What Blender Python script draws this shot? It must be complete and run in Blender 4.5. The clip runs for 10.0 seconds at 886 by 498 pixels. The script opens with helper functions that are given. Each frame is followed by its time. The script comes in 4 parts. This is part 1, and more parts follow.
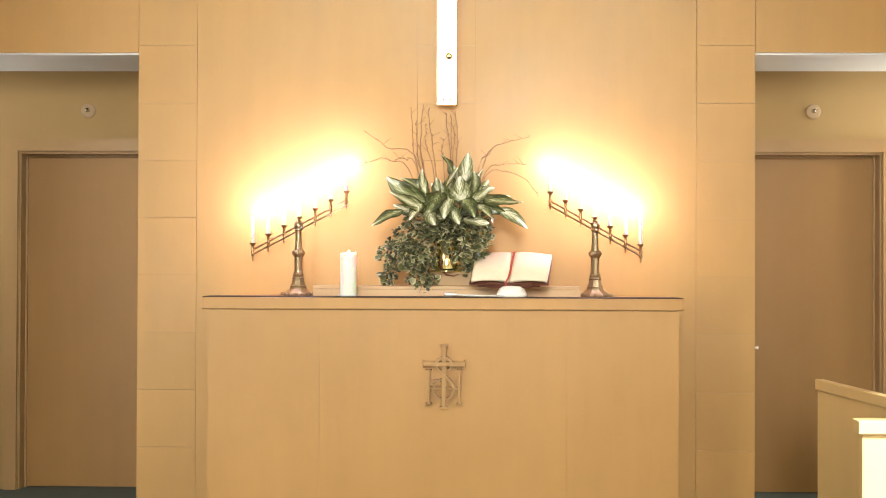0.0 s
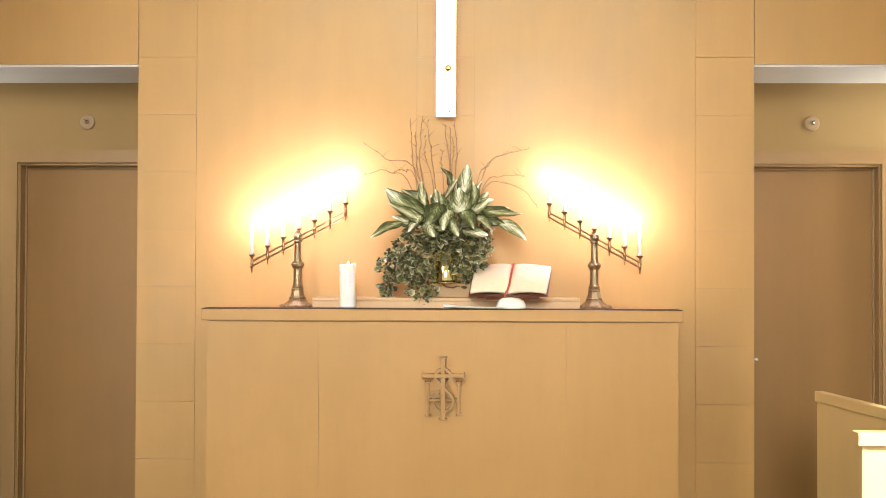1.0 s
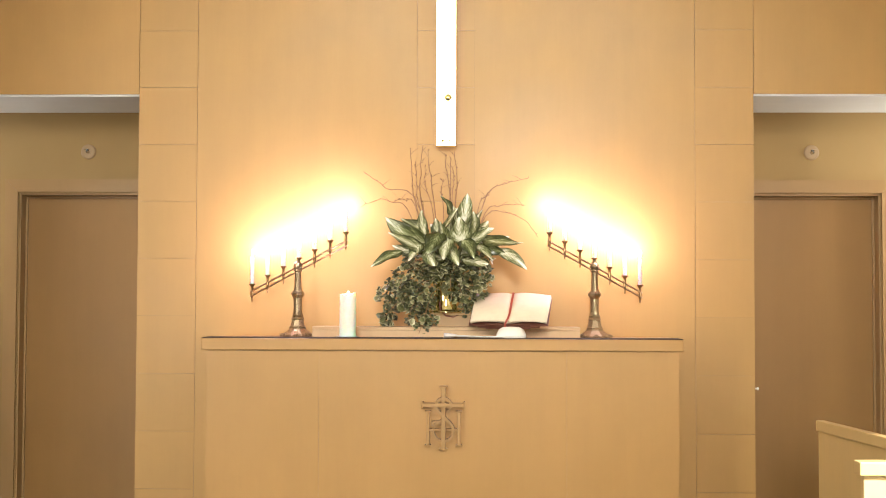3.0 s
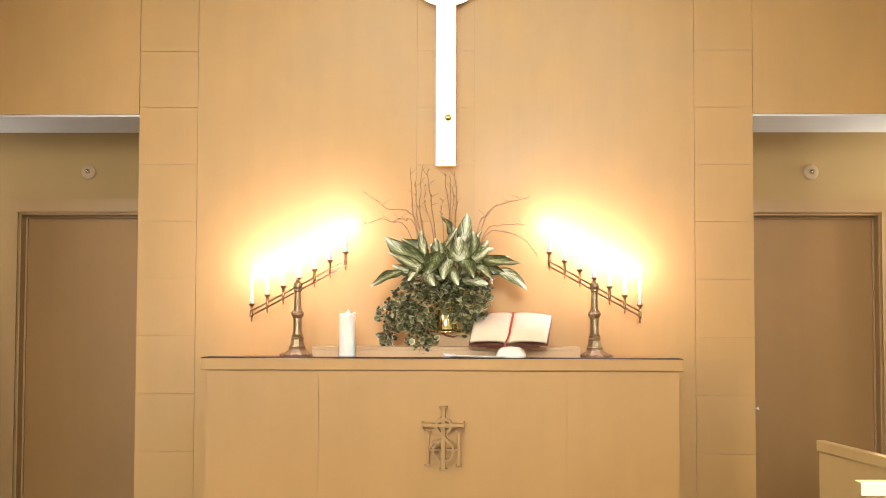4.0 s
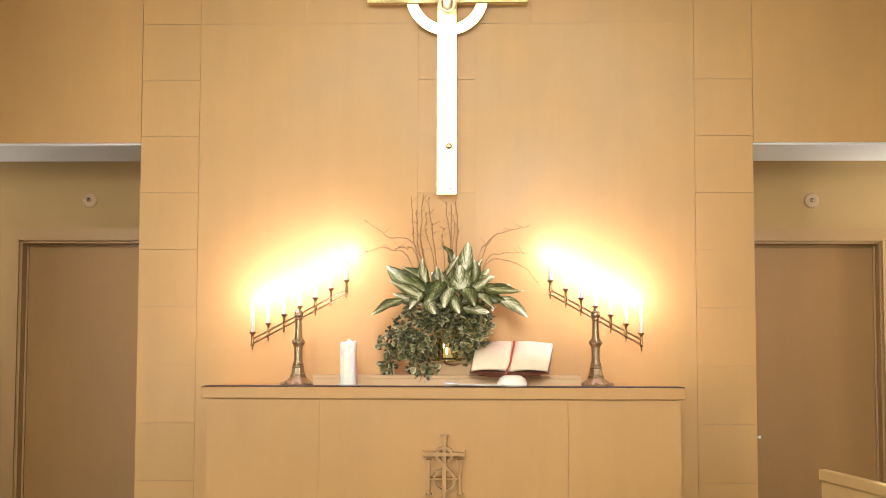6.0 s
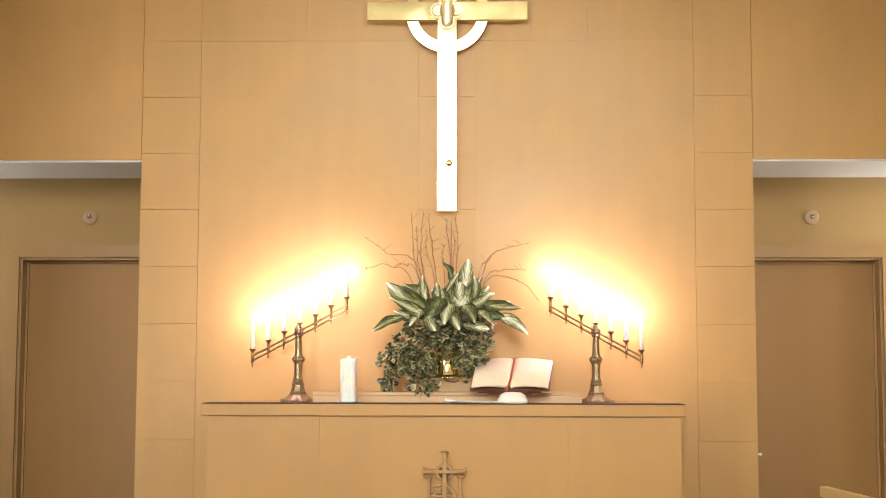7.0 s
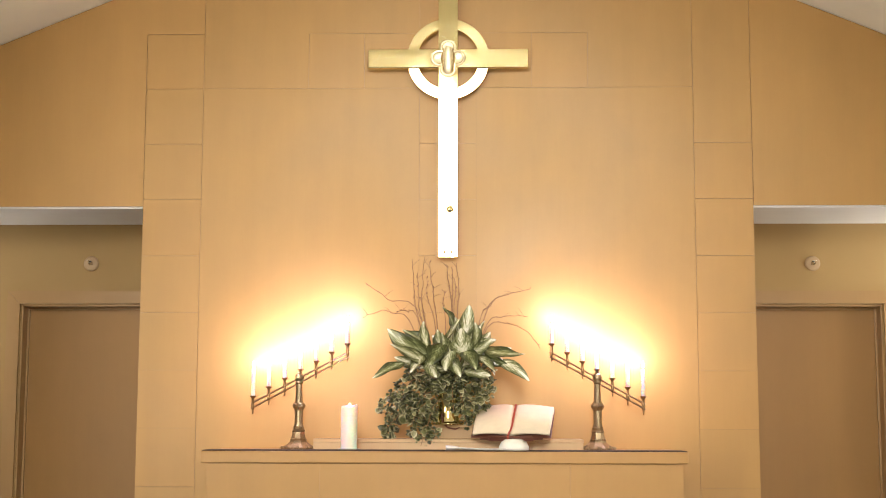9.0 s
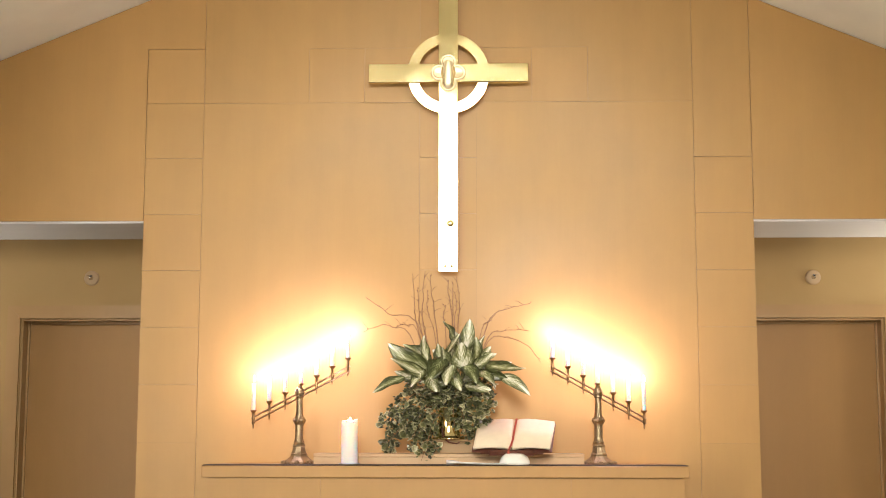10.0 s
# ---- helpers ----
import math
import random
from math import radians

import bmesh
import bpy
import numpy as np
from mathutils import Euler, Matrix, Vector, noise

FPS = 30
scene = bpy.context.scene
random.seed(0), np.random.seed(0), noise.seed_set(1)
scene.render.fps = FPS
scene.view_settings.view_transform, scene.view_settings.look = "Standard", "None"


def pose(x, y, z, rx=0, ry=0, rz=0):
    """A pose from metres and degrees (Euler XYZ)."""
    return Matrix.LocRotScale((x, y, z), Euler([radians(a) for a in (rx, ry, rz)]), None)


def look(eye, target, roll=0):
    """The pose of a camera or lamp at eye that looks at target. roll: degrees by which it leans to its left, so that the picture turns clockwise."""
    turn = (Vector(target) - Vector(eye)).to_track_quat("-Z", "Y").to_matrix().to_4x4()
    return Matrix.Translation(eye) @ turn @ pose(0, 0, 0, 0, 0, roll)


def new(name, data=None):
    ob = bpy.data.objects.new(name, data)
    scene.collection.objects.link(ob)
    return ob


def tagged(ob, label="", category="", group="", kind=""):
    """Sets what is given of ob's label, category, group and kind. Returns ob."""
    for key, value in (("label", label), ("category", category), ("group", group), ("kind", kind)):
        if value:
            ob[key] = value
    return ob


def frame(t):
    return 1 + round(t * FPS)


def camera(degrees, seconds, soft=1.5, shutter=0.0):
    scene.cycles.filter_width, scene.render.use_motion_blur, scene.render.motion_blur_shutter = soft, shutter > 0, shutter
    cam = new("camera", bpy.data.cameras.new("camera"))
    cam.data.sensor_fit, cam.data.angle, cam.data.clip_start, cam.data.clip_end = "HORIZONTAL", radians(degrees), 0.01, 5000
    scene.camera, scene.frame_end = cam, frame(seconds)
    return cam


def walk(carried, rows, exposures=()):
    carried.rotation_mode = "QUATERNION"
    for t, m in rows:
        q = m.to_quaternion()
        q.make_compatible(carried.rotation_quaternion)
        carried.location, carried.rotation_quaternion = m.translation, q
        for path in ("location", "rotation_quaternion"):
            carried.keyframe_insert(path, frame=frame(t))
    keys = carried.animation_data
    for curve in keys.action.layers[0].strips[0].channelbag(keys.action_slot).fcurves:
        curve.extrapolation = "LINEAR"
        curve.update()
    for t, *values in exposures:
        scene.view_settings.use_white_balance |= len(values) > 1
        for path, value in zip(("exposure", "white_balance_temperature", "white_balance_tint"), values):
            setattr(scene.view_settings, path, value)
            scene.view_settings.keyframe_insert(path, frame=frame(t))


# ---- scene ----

# ---- the camera: it stands on the nave floor and tilts slowly upwards ----
EYE = (0.191, 0.0, 1.39)
cam = camera(36.2, 10.0, soft=1.0)
TILT = [  # seconds, yaw, pitch, roll
    (0.0, 1.514, 0.580, -0.219),
    (0.5, 1.466, 0.897, -0.221),
    (1.0, 1.481, 1.073, -0.223),
    (1.5, 1.520, 1.214, -0.224),
    (2.0, 1.514, 1.428, -0.212),
    (2.5, 1.492, 1.858, -0.204),
    (2.7, 1.490, 2.036, -0.200),
    (3.8, 1.483, 2.995, -0.172),
    (4.0, 1.482, 3.140, -0.168),
    (4.5, 1.525, 3.357, -0.180),
    (5.0, 1.537, 3.579, -0.161),
    (5.5, 1.517, 3.899, -0.165),
    (5.7, 1.519, 4.066, -0.162),
    (6.8, 1.530, 4.963, -0.141),
    (7.0, 1.531, 5.047, -0.138),
    (7.5, 1.541, 5.210, -0.121),
    (8.0, 1.576, 5.640, -0.122),
    (8.5, 1.577, 6.278, -0.100),
    (9.0, 1.574, 7.001, -0.127),
    (9.5, 1.565, 7.539, -0.116),
    (10.0, 1.599, 7.602, -0.066),
]
walk(cam, [(t, pose(*EYE, 90 + pitch, roll, yaw)) for t, yaw, pitch, roll in TILT],
     [(0.0, 0.80, 6300, 7), (2.5, 0.73, 6370, 8), (5.0, 0.66, 6440, 9), (10.0, 0.54, 6500, 10)])

# ---- light ----
def lamp(name, kind, energy, colour, m, **more):
    data = bpy.data.lights.new(name, kind)
    data.energy, data.color = energy, colour
    if kind == "AREA":
        data.shape, data.size, data.size_y = "RECTANGLE", more["size"], more["size_y"]
        data.spread = radians(more.get("spread", 180))
    if kind == "POINT":
        data.shadow_soft_size = more["radius"]
    if kind == "SPOT":
        data.spot_size, data.spot_blend, data.shadow_soft_size = radians(more["cone"]), more["blend"], more["radius"]
    ob = new(name, data)
    ob.matrix_world = m
    return ob


CANDLE_WATT = 1.68
FLAME_COLOUR = (1.0, 0.77, 0.92)
DAYLIGHT = (1.0, 0.915, 0.77)

world = bpy.data.worlds.new("world")
scene.world = world
world.use_nodes = True
sky = world.node_tree.nodes.new("ShaderNodeTexSky")
sky.sky_type, sky.sun_disc, sky.sun_elevation, sky.sun_rotation = "NISHITA", False, radians(35), radians(200)
world.node_tree.links.new(sky.outputs["Color"], world.node_tree.nodes["Background"].inputs["Color"])
world.node_tree.nodes["Background"].inputs["Strength"].default_value = 0.08

# fill lamps added to brighten the side passages; no source is known there
for s, watt in ((-1, 1.0), (1, 10.0)):
    lamp("passage_fill_light", "AREA", watt, (1.0, 0.91, 0.74), look((s * 3.45, 7.87, 1.95), (s * 2.6, 7.87 + (0.10 if s > 0 else 0), 2.6 if s < 0 else 1.95)), size=0.42, size_y=0.9)
# daylight in the rear window's opening; narrowed spread darkens the sides like lens vignetting
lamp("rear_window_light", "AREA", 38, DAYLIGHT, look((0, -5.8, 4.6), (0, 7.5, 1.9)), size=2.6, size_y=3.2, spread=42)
# daylight fill added in front of solid nave walls, which have no windows
lamp("side_fill_light", "AREA", 205, (1.0, 0.945, 0.80), look((-4.8, -1.6, 1.5), (0, 3.5, 4.2)), size=1.0, size_y=1.8)
lamp("side_fill_light", "AREA", 75, DAYLIGHT, look((4.8, -1.6, 1.5), (0, 3.5, 4.2)), size=1.4, size_y=2.2)
# spot added to brighten the choir desk; its true source is unseen
lamp("desk_patch_light", "SPOT", 2000, (1.0, 0.95, 0.86), look((2.3, 2.2, 3.3), (2.05, 5.25, 0.80)), cone=15, blend=0.35, radius=0.04)


# ---- materials ----
class Nodes:
    def __init__(self, name):
        self.mat = bpy.data.materials.new(name)
        self.mat.use_nodes = True
        self.tree = self.mat.node_tree
        self.bsdf = self.tree.nodes["Principled BSDF"]

    def node(self, kind, **values):
        n = self.tree.nodes.new(kind)
        for key, value in values.items():
            n.inputs[key].default_value = value
        return n

    def link(self, a, b):
        self.tree.links.new(a, b)

    def coords(self, scale, world_space=False):
        m = self.node("ShaderNodeMapping", Scale=scale)
        if world_space:
            self.link(self.node("ShaderNodeNewGeometry").outputs["Position"], m.inputs["Vector"])
        else:
            self.link(self.node("ShaderNodeTexCoord").outputs["Object"], m.inputs["Vector"])
        return m.outputs["Vector"]

    def noise(self, vector, scale, detail=4.0, rough=0.55):
        n = self.node("ShaderNodeTexNoise", Scale=scale, Detail=detail, Roughness=rough)
        self.link(vector, n.inputs["Vector"])
        return n.outputs["Fac"]

    def ramp(self, fac, stops):
        r = self.node("ShaderNodeValToRGB")
        el = r.color_ramp.elements
        while len(el) < len(stops):
            el.new(0.5)
        for e, (at, colour) in zip(el, stops):
            e.position, e.color = at, (*colour, 1)
        self.link(fac, r.inputs["Fac"])
        return r.outputs["Color"]

    def mix(self, fac, a, b, blend="MIX"):
        m = self.tree.nodes.new("ShaderNodeMix")
        m.data_type, m.blend_type = "RGBA", blend
        for socket, value in ((m.inputs[0], fac), (m.inputs[6], a), (m.inputs[7], b)):
            if isinstance(value, (int, float)):
                socket.default_value = value
            elif isinstance(value, tuple):
                socket.default_value = (*value, 1)
            else:
                self.link(value, socket)
        return m.outputs[2]

    def bump(self, height, strength, distance=0.002):
        b = self.node("ShaderNodeBump", Strength=strength, Distance=distance)
        self.link(height, b.inputs["Height"])
        self.link(b.outputs["Normal"], self.bsdf.inputs["Normal"])

    def done(self, colour=None, rough=None, metal=None, **more):
        for key, value in (("Base Color", colour), ("Roughness", rough), ("Metallic", metal), *more.items()):
            if value is None:
                continue
            if isinstance(value, (int, float)):
                self.bsdf.inputs[key].default_value = value
            elif isinstance(value, tuple):
                self.bsdf.inputs[key].default_value = (*value, 1)
            else:
                self.link(value, self.bsdf.inputs[key])
        return self.mat


def shade(c, k):
    return tuple(min(1, a * k) for a in c)


def veneer(name, colour, rough=0.42, spread=0.07, across=1.0):
    """Wood veneer with upright grain; each piece has its own tone."""
    n = Nodes(name)
    v = n.coords((7, 7, 0.6), True)
    fine = n.coords((160 * across, 160, 5), True)
    broad = n.noise(v, 1.0, 5, 0.6)
    grain = n.noise(fine, 1.0, 3, 0.6)
    cloud = n.noise(n.coords((1, 1, 0.8), True), 1.9, 5, 0.6)
    base = n.ramp(broad, [(0.3, shade(colour, 1 - spread)), (0.5, colour), (0.72, shade(colour, 1 + spread))])
    base = n.mix(0.13, base, n.ramp(grain, [(0.3, shade(colour, 0.88)), (0.7, shade(colour, 1.08))]))
    base = n.mix(0.38, base, n.ramp(cloud, [(0.33, shade(colour, 0.84)), (0.67, shade(colour, 1.12))]))
    tone = n.ramp(n.node("ShaderNodeObjectInfo").outputs["Random"], [(0.0, (0.95, 0.945, 0.925)), (0.5, (1, 1, 1)), (1.0, (1.02, 0.99, 0.95))])
    base = n.mix(1.0, base, tone, "MULTIPLY")
    n.bump(grain, 0.06, 0.0004)
    r = n.ramp(cloud, [(0.3, (rough - 0.05,) * 3), (0.7, (rough + 0.08,) * 3)])
    return n.done(base, r)


def plaster(name, colour, rough=0.85):
    n = Nodes(name)
    a = n.noise(n.coords((1, 1, 1), True), 2.0, 4)
    b = n.noise(n.coords((1, 1, 1), True), 90, 3)
    base = n.ramp(a, [(0.3, shade(colour, 0.94)), (0.7, shade(colour, 1.04))])
    n.bump(b, 0.15, 0.001)
    return n.done(base, rough)


def metal(name, colour, dark, rough, relief=0.0, scale=60, vary=0.1):
    n = Nodes(name)
    a = n.noise(n.coords((1, 1, 1), True), 9, 4)
    b = n.noise(n.coords((1, 1, 1), True), scale, 4)
    base = n.mix(a, colour, dark)
    if relief:
        base = n.mix(n.ramp(b, [(0.4, (0, 0, 0)), (0.62, (1, 1, 1))]), dark, colour)
        n.bump(b, relief, 0.004)
    r = n.ramp(a, [(0.3, (rough,) * 3), (0.8, (rough + vary,) * 3)])
    return n.done(base, r, 1.0)


def carpet():
    n = Nodes("grey_green_carpet")
    v = n.coords((1, 1, 1), True)
    f = n.noise(v, 260, 3)
    base = n.ramp(f, [(0.3, (0.05, 0.065, 0.06)), (0.7, (0.11, 0.135, 0.125))])
    base = n.mix(0.3, base, n.ramp(n.noise(v, 3, 3), [(0.3, (0.06, 0.075, 0.07)), (0.7, (0.1, 0.12, 0.11))]))
    n.bump(f, 0.6, 0.004)
    return n.done(base, 0.95)


def glow(name, colour, strength):
    n = Nodes(name)
    return n.done(colour, 0.5, **{"Emission Color": colour, "Emission Strength": strength})


def wax():
    n = Nodes("ivory_wax")
    a = n.noise(n.coords((1, 1, 1), True), 30, 3)
    n.bump(a, 0.1, 0.001)
    return n.done(n.ramp(a, [(0.3, (0.95, 0.94, 0.90)), (0.7, (0.97, 0.965, 0.94))]), 0.4,
                  **{"Subsurface Weight": 0.7, "Subsurface Scale": 0.05})


def variegated():
    """A leaf with a pale middle, green edges and pale side veins; x runs along the leaf, y across, in leaf lengths."""
    n = Nodes("variegated_leaf")
    uv = n.node("ShaderNodeUVMap")
    split = n.node("ShaderNodeSeparateXYZ")
    n.link(uv.outputs["UV"], split.inputs[0])
    off = n.node("ShaderNodeMath")
    off.operation = "SUBTRACT"
    n.link(split.outputs["Y"], off.inputs[0])
    off.inputs[1].default_value = 0.5
    far = n.node("ShaderNodeMath")
    far.operation = "ABSOLUTE"
    n.link(off.outputs[0], far.inputs[0])
    slant = n.node("ShaderNodeMath")
    slant.operation = "SUBTRACT"
    n.link(split.outputs["X"], slant.inputs[0])
    n.link(far.outputs[0], slant.inputs[1])
    near = n.node("ShaderNodeMath")
    near.operation = "MULTIPLY"
    n.link(far.outputs[0], near.inputs[0])
    near.inputs[1].default_value = 0.10
    own = n.node("ShaderNodeMath")
    own.operation = "MULTIPLY"
    n.link(n.node("ShaderNodeObjectInfo").outputs["Random"], own.inputs[0])
    own.inputs[1].default_value = 40
    along = n.node("ShaderNodeCombineXYZ")
    n.link(slant.outputs[0], along.inputs[0])
    n.link(near.outputs[0], along.inputs[1])
    n.link(own.outputs[0], along.inputs[2])
    streak = n.noise(along.outputs[0], 10, 2.5, 0.55)
    m = n.node("ShaderNodeMapping", Scale=(3, 9, 1))
    n.link(uv.outputs["UV"], m.inputs["Vector"])
    blotch = n.noise(m.outputs["Vector"], 2.2, 4, 0.65)
    edge = n.node("ShaderNodeMath")
    edge.operation = "MULTIPLY_ADD"
    n.link(far.outputs[0], edge.inputs[0])
    edge.inputs[1].default_value = 0.9
    n.link(blotch, edge.inputs[2])
    vein = n.node("ShaderNodeMath")
    vein.operation = "MULTIPLY_ADD"
    n.link(streak, vein.inputs[0])
    vein.inputs[1].default_value = 0.75
    n.link(edge.outputs[0], vein.inputs[2])
    low = n.node("ShaderNodeMath")
    low.operation = "SUBTRACT"
    n.link(vein.outputs[0], low.inputs[0])
    paler = n.node("ShaderNodeMath")
    paler.operation = "MULTIPLY_ADD"
    n.link(n.node("ShaderNodeObjectInfo").outputs["Random"], paler.inputs[0])
    paler.inputs[1].default_value = 0.27
    paler.inputs[2].default_value = 0.23
    n.link(paler.outputs[0], low.inputs[1])
    tip = n.node("ShaderNodeMath")
    tip.operation = "POWER"
    n.link(split.outputs["X"], tip.inputs[0])
    tip.inputs[1].default_value = 9
    bleached = n.node("ShaderNodeMath")
    bleached.operation = "MULTIPLY_ADD"
    n.link(tip.outputs[0], bleached.inputs[0])
    bleached.inputs[1].default_value = -0.45
    n.link(low.outputs[0], bleached.inputs[2])
    base = n.ramp(bleached.outputs[0], [(0.38, (0.93, 0.91, 0.84)), (0.53, (0.60, 0.60, 0.43)), (0.67, (0.25, 0.265, 0.13)), (0.90, (0.065, 0.074, 0.032))])
    tone = n.ramp(n.node("ShaderNodeObjectInfo").outputs["Random"], [(0.0, (0.6, 0.66, 0.52)), (0.4, (0.95, 0.97, 0.86)), (1.0, (1, 1, 0.97))])
    n.bump(streak, 0.4, 0.003)
    return n.done(n.mix(1.0, base, tone, "MULTIPLY"), 0.27)


def ivy_green(joined=False):
    n = Nodes("ivy_leaf")
    a = n.noise(n.coords((1, 1, 1)), 60, 3)
    info = n.node("ShaderNodeNewGeometry").outputs["Random Per Island"] if joined else n.node("ShaderNodeObjectInfo").outputs["Random"]
    base = n.ramp(info, [(0.0, (0.016, 0.019, 0.007)), (0.5, (0.065, 0.072, 0.028)), (0.8, (0.17, 0.175, 0.07)), (1.0, (0.44, 0.42, 0.24))])
    base = n.mix(n.ramp(a, [(0.45, (0, 0, 0)), (0.7, (0.4, 0.4, 0.4))]), base, (0.13, 0.15, 0.055))
    uv = n.node("ShaderNodeSeparateXYZ")
    n.link(n.node("ShaderNodeUVMap").outputs["UV"], uv.inputs[0])
    rim = n.ramp(uv.outputs["X"], [(0.66, (0, 0, 0)), (0.9, (0.75, 0.75, 0.75))])
    pale = n.ramp(info, [(0.2, (0.05, 0.055, 0.026)), (0.55, (0.27, 0.28, 0.12)), (1.0, (0.82, 0.78, 0.55))])
    base = n.mix(rim, base, pale)
    return n.done(base, 0.34)


def plain(name, colour, rough=0.6, scale=40, spread=0.1, **more):
    n = Nodes(name)
    a = n.noise(n.coords((1, 1, 1), True), scale, 3)
    n.bump(a, 0.15, 0.001)
    return n.done(n.ramp(a, [(0.3, shade(colour, 1 - spread)), (0.7, shade(colour, 1 + spread))]), rough, **more)


WALL = veneer("maple_panel_veneer", (0.456, 0.267, 0.0871))
ALTAR = veneer("altar_veneer", (0.481, 0.271, 0.09), 0.40)
DOOR = veneer("door_veneer", (0.313, 0.168, 0.0513), 0.45)
TRIM = veneer("door_casing_wood", (0.344, 0.213, 0.0943), 0.4)
STALL = veneer("stall_oak", (0.60, 0.43, 0.19), 0.4)
JOINT = plain("dark_panel_joint", (0.36, 0.22, 0.09), 0.8)
RECESS = plaster("tan_painted_plaster", (0.343, 0.228, 0.0984))
SOFFIT = plaster("white_painted_soffit", (0.689, 0.697, 0.722))
CEILING = plaster("cream_ceiling_plaster", (0.93, 0.95, 0.79))
NAVE = plaster("cream_nave_plaster", (0.80, 0.72, 0.58))
CARPET = carpet()
BRASS = metal("polished_brass", (0.98, 0.85, 0.50), (0.93, 0.77, 0.40), 0.06, vary=0.08)
OLD_BRASS = metal("tarnished_brass", (0.48, 0.39, 0.25), (0.17, 0.128, 0.08), 0.36, 0.5, 230)
BAR_BRASS = metal("rubbed_brass", (0.60, 0.44, 0.32), (0.42, 0.29, 0.20), 0.30)
SOCKET_BRASS = metal("dark_brass", (0.42, 0.27, 0.14), (0.2, 0.12, 0.06), 0.3)
SILVER = metal("silver_plate", (0.92, 0.91, 0.92), (0.8, 0.8, 0.82), 0.42)
CHROME = metal("chrome", (0.75, 0.74, 0.74), (0.6, 0.6, 0.6), 0.18)
WAX = wax()
FLAME = glow("candle_flame", (1.0, 0.80, 0.45), 30)
WICK = plain("charred_wick", (0.03, 0.02, 0.015), 0.9)
LEAF = variegated()
IVY = ivy_green()
IVY_MASS = ivy_green(True)
TWIG = plain("brown_twig", (0.28, 0.155, 0.075), 0.8, 80, 0.25)
PAPER = plain("cream_paper", (0.84, 0.72, 0.56), 0.7, 25, 0.04)
LEATHER = plain("dark_red_leather", (0.12, 0.04, 0.025), 0.45, 120, 0.2)
RIBBON = plain("red_ribbon", (0.42, 0.07, 0.04), 0.5, 90)
TOP_STRIP = plain("dark_brown_top_strip", (0.035, 0.018, 0.012), 0.8, 200, 0.2)
SHELF = veneer("shelf_veneer", (0.541, 0.377, 0.221), 0.4)
PLATE = plaster("cream_wall_plate", (0.377, 0.262, 0.152), 0.5)
EMBLEM = veneer("carved_maple", (0.42, 0.245, 0.092), 0.42)
# darker gilt that puts shade into the medallion's grooves and outlines
GILT = metal("shaded_gilt", (0.50, 0.37, 0.16), (0.38, 0.26, 0.10), 0.38)
RELIEF = metal("satin_gilt", (0.98, 0.92, 0.70), (0.95, 0.85, 0.58), 0.40)
WHITE = plain("white_glazed_ceramic", (0.95, 0.94, 0.91), 0.3, 30, 0.03)
WINDOW = glow("bright_rear_window", (1.0, 0.96, 0.88), 5.0)


# ---- mesh helpers ----
def part(name, bm, material, parent=None, label=""):
    me = bpy.data.meshes.new(name)
    bmesh.ops.recalc_face_normals(bm, faces=bm.faces)
    bm.to_mesh(me)
    bm.free()
    me.materials.append(material)
    ob = new(name, me)
    if parent is not None:
        ob.parent = parent
    if label:
        tagged(ob, label)
    return ob


def thing(name, at, label, category, group="", kind=""):
    ob = new(name)
    ob.location = at
    return tagged(ob, label, category, group, kind)


def box(x0, x1, y0, y1, z0, z1, bevel=0.0, bm=None, segments=2):
    bm = bm or bmesh.new()
    made = bmesh.ops.create_cube(bm, size=1.0)["verts"]
    for v in made:
        v.co = Vector(((x0 + x1) / 2 + v.co.x * (x1 - x0), (y0 + y1) / 2 + v.co.y * (y1 - y0), (z0 + z1) / 2 + v.co.z * (z1 - z0)))
    if bevel:
        edges = list({e for v in made for e in v.link_edges})
        bmesh.ops.bevel(bm, geom=edges, offset=bevel, segments=segments, affect="EDGES", profile=0.5)
    return bm


def prism(poly, y0, y1, bm=None):
    """A slab whose outline is given in x and z."""
    bm = bm or bmesh.new()
    a = [bm.verts.new((x, y0, z)) for x, z in poly]
    b = [bm.verts.new((x, y1, z)) for x, z in poly]
    bm.faces.new(a)
    bm.faces.new(b[::-1])
    for i in range(len(a)):
        j = (i + 1) % len(a)
        bm.faces.new((a[j], a[i], b[i], b[j]))
    return bm


def turned(profile, sides=24, bm=None, at=(0, 0, 0), phase=0.0):
    """A turned shape round z from (radius, height) pairs; a zero radius closes it."""
    bm = bm or bmesh.new()
    rings = []
    for r, z in profile:
        if r < 1e-6:
            rings.append([bm.verts.new((at[0], at[1], at[2] + z))])
        else:
            rings.append([bm.verts.new((at[0] + r * math.cos(phase + 2 * math.pi * k / sides), at[1] + r * math.sin(phase + 2 * math.pi * k / sides), at[2] + z)) for k in range(sides)])
    for a, b in zip(rings, rings[1:]):
        for k in range(sides):
            j = (k + 1) % sides
            if len(a) == 1 and len(b) > 1:
                bm.faces.new((a[0], b[j], b[k]))
            elif len(b) == 1 and len(a) > 1:
                bm.faces.new((a[k], a[j], b[0]))
            elif len(a) > 1:
                bm.faces.new((a[k], a[j], b[j], b[k]))
    return bm


def smooth(ob):
    for p in ob.data.polygons:
        p.use_smooth = True
    return ob


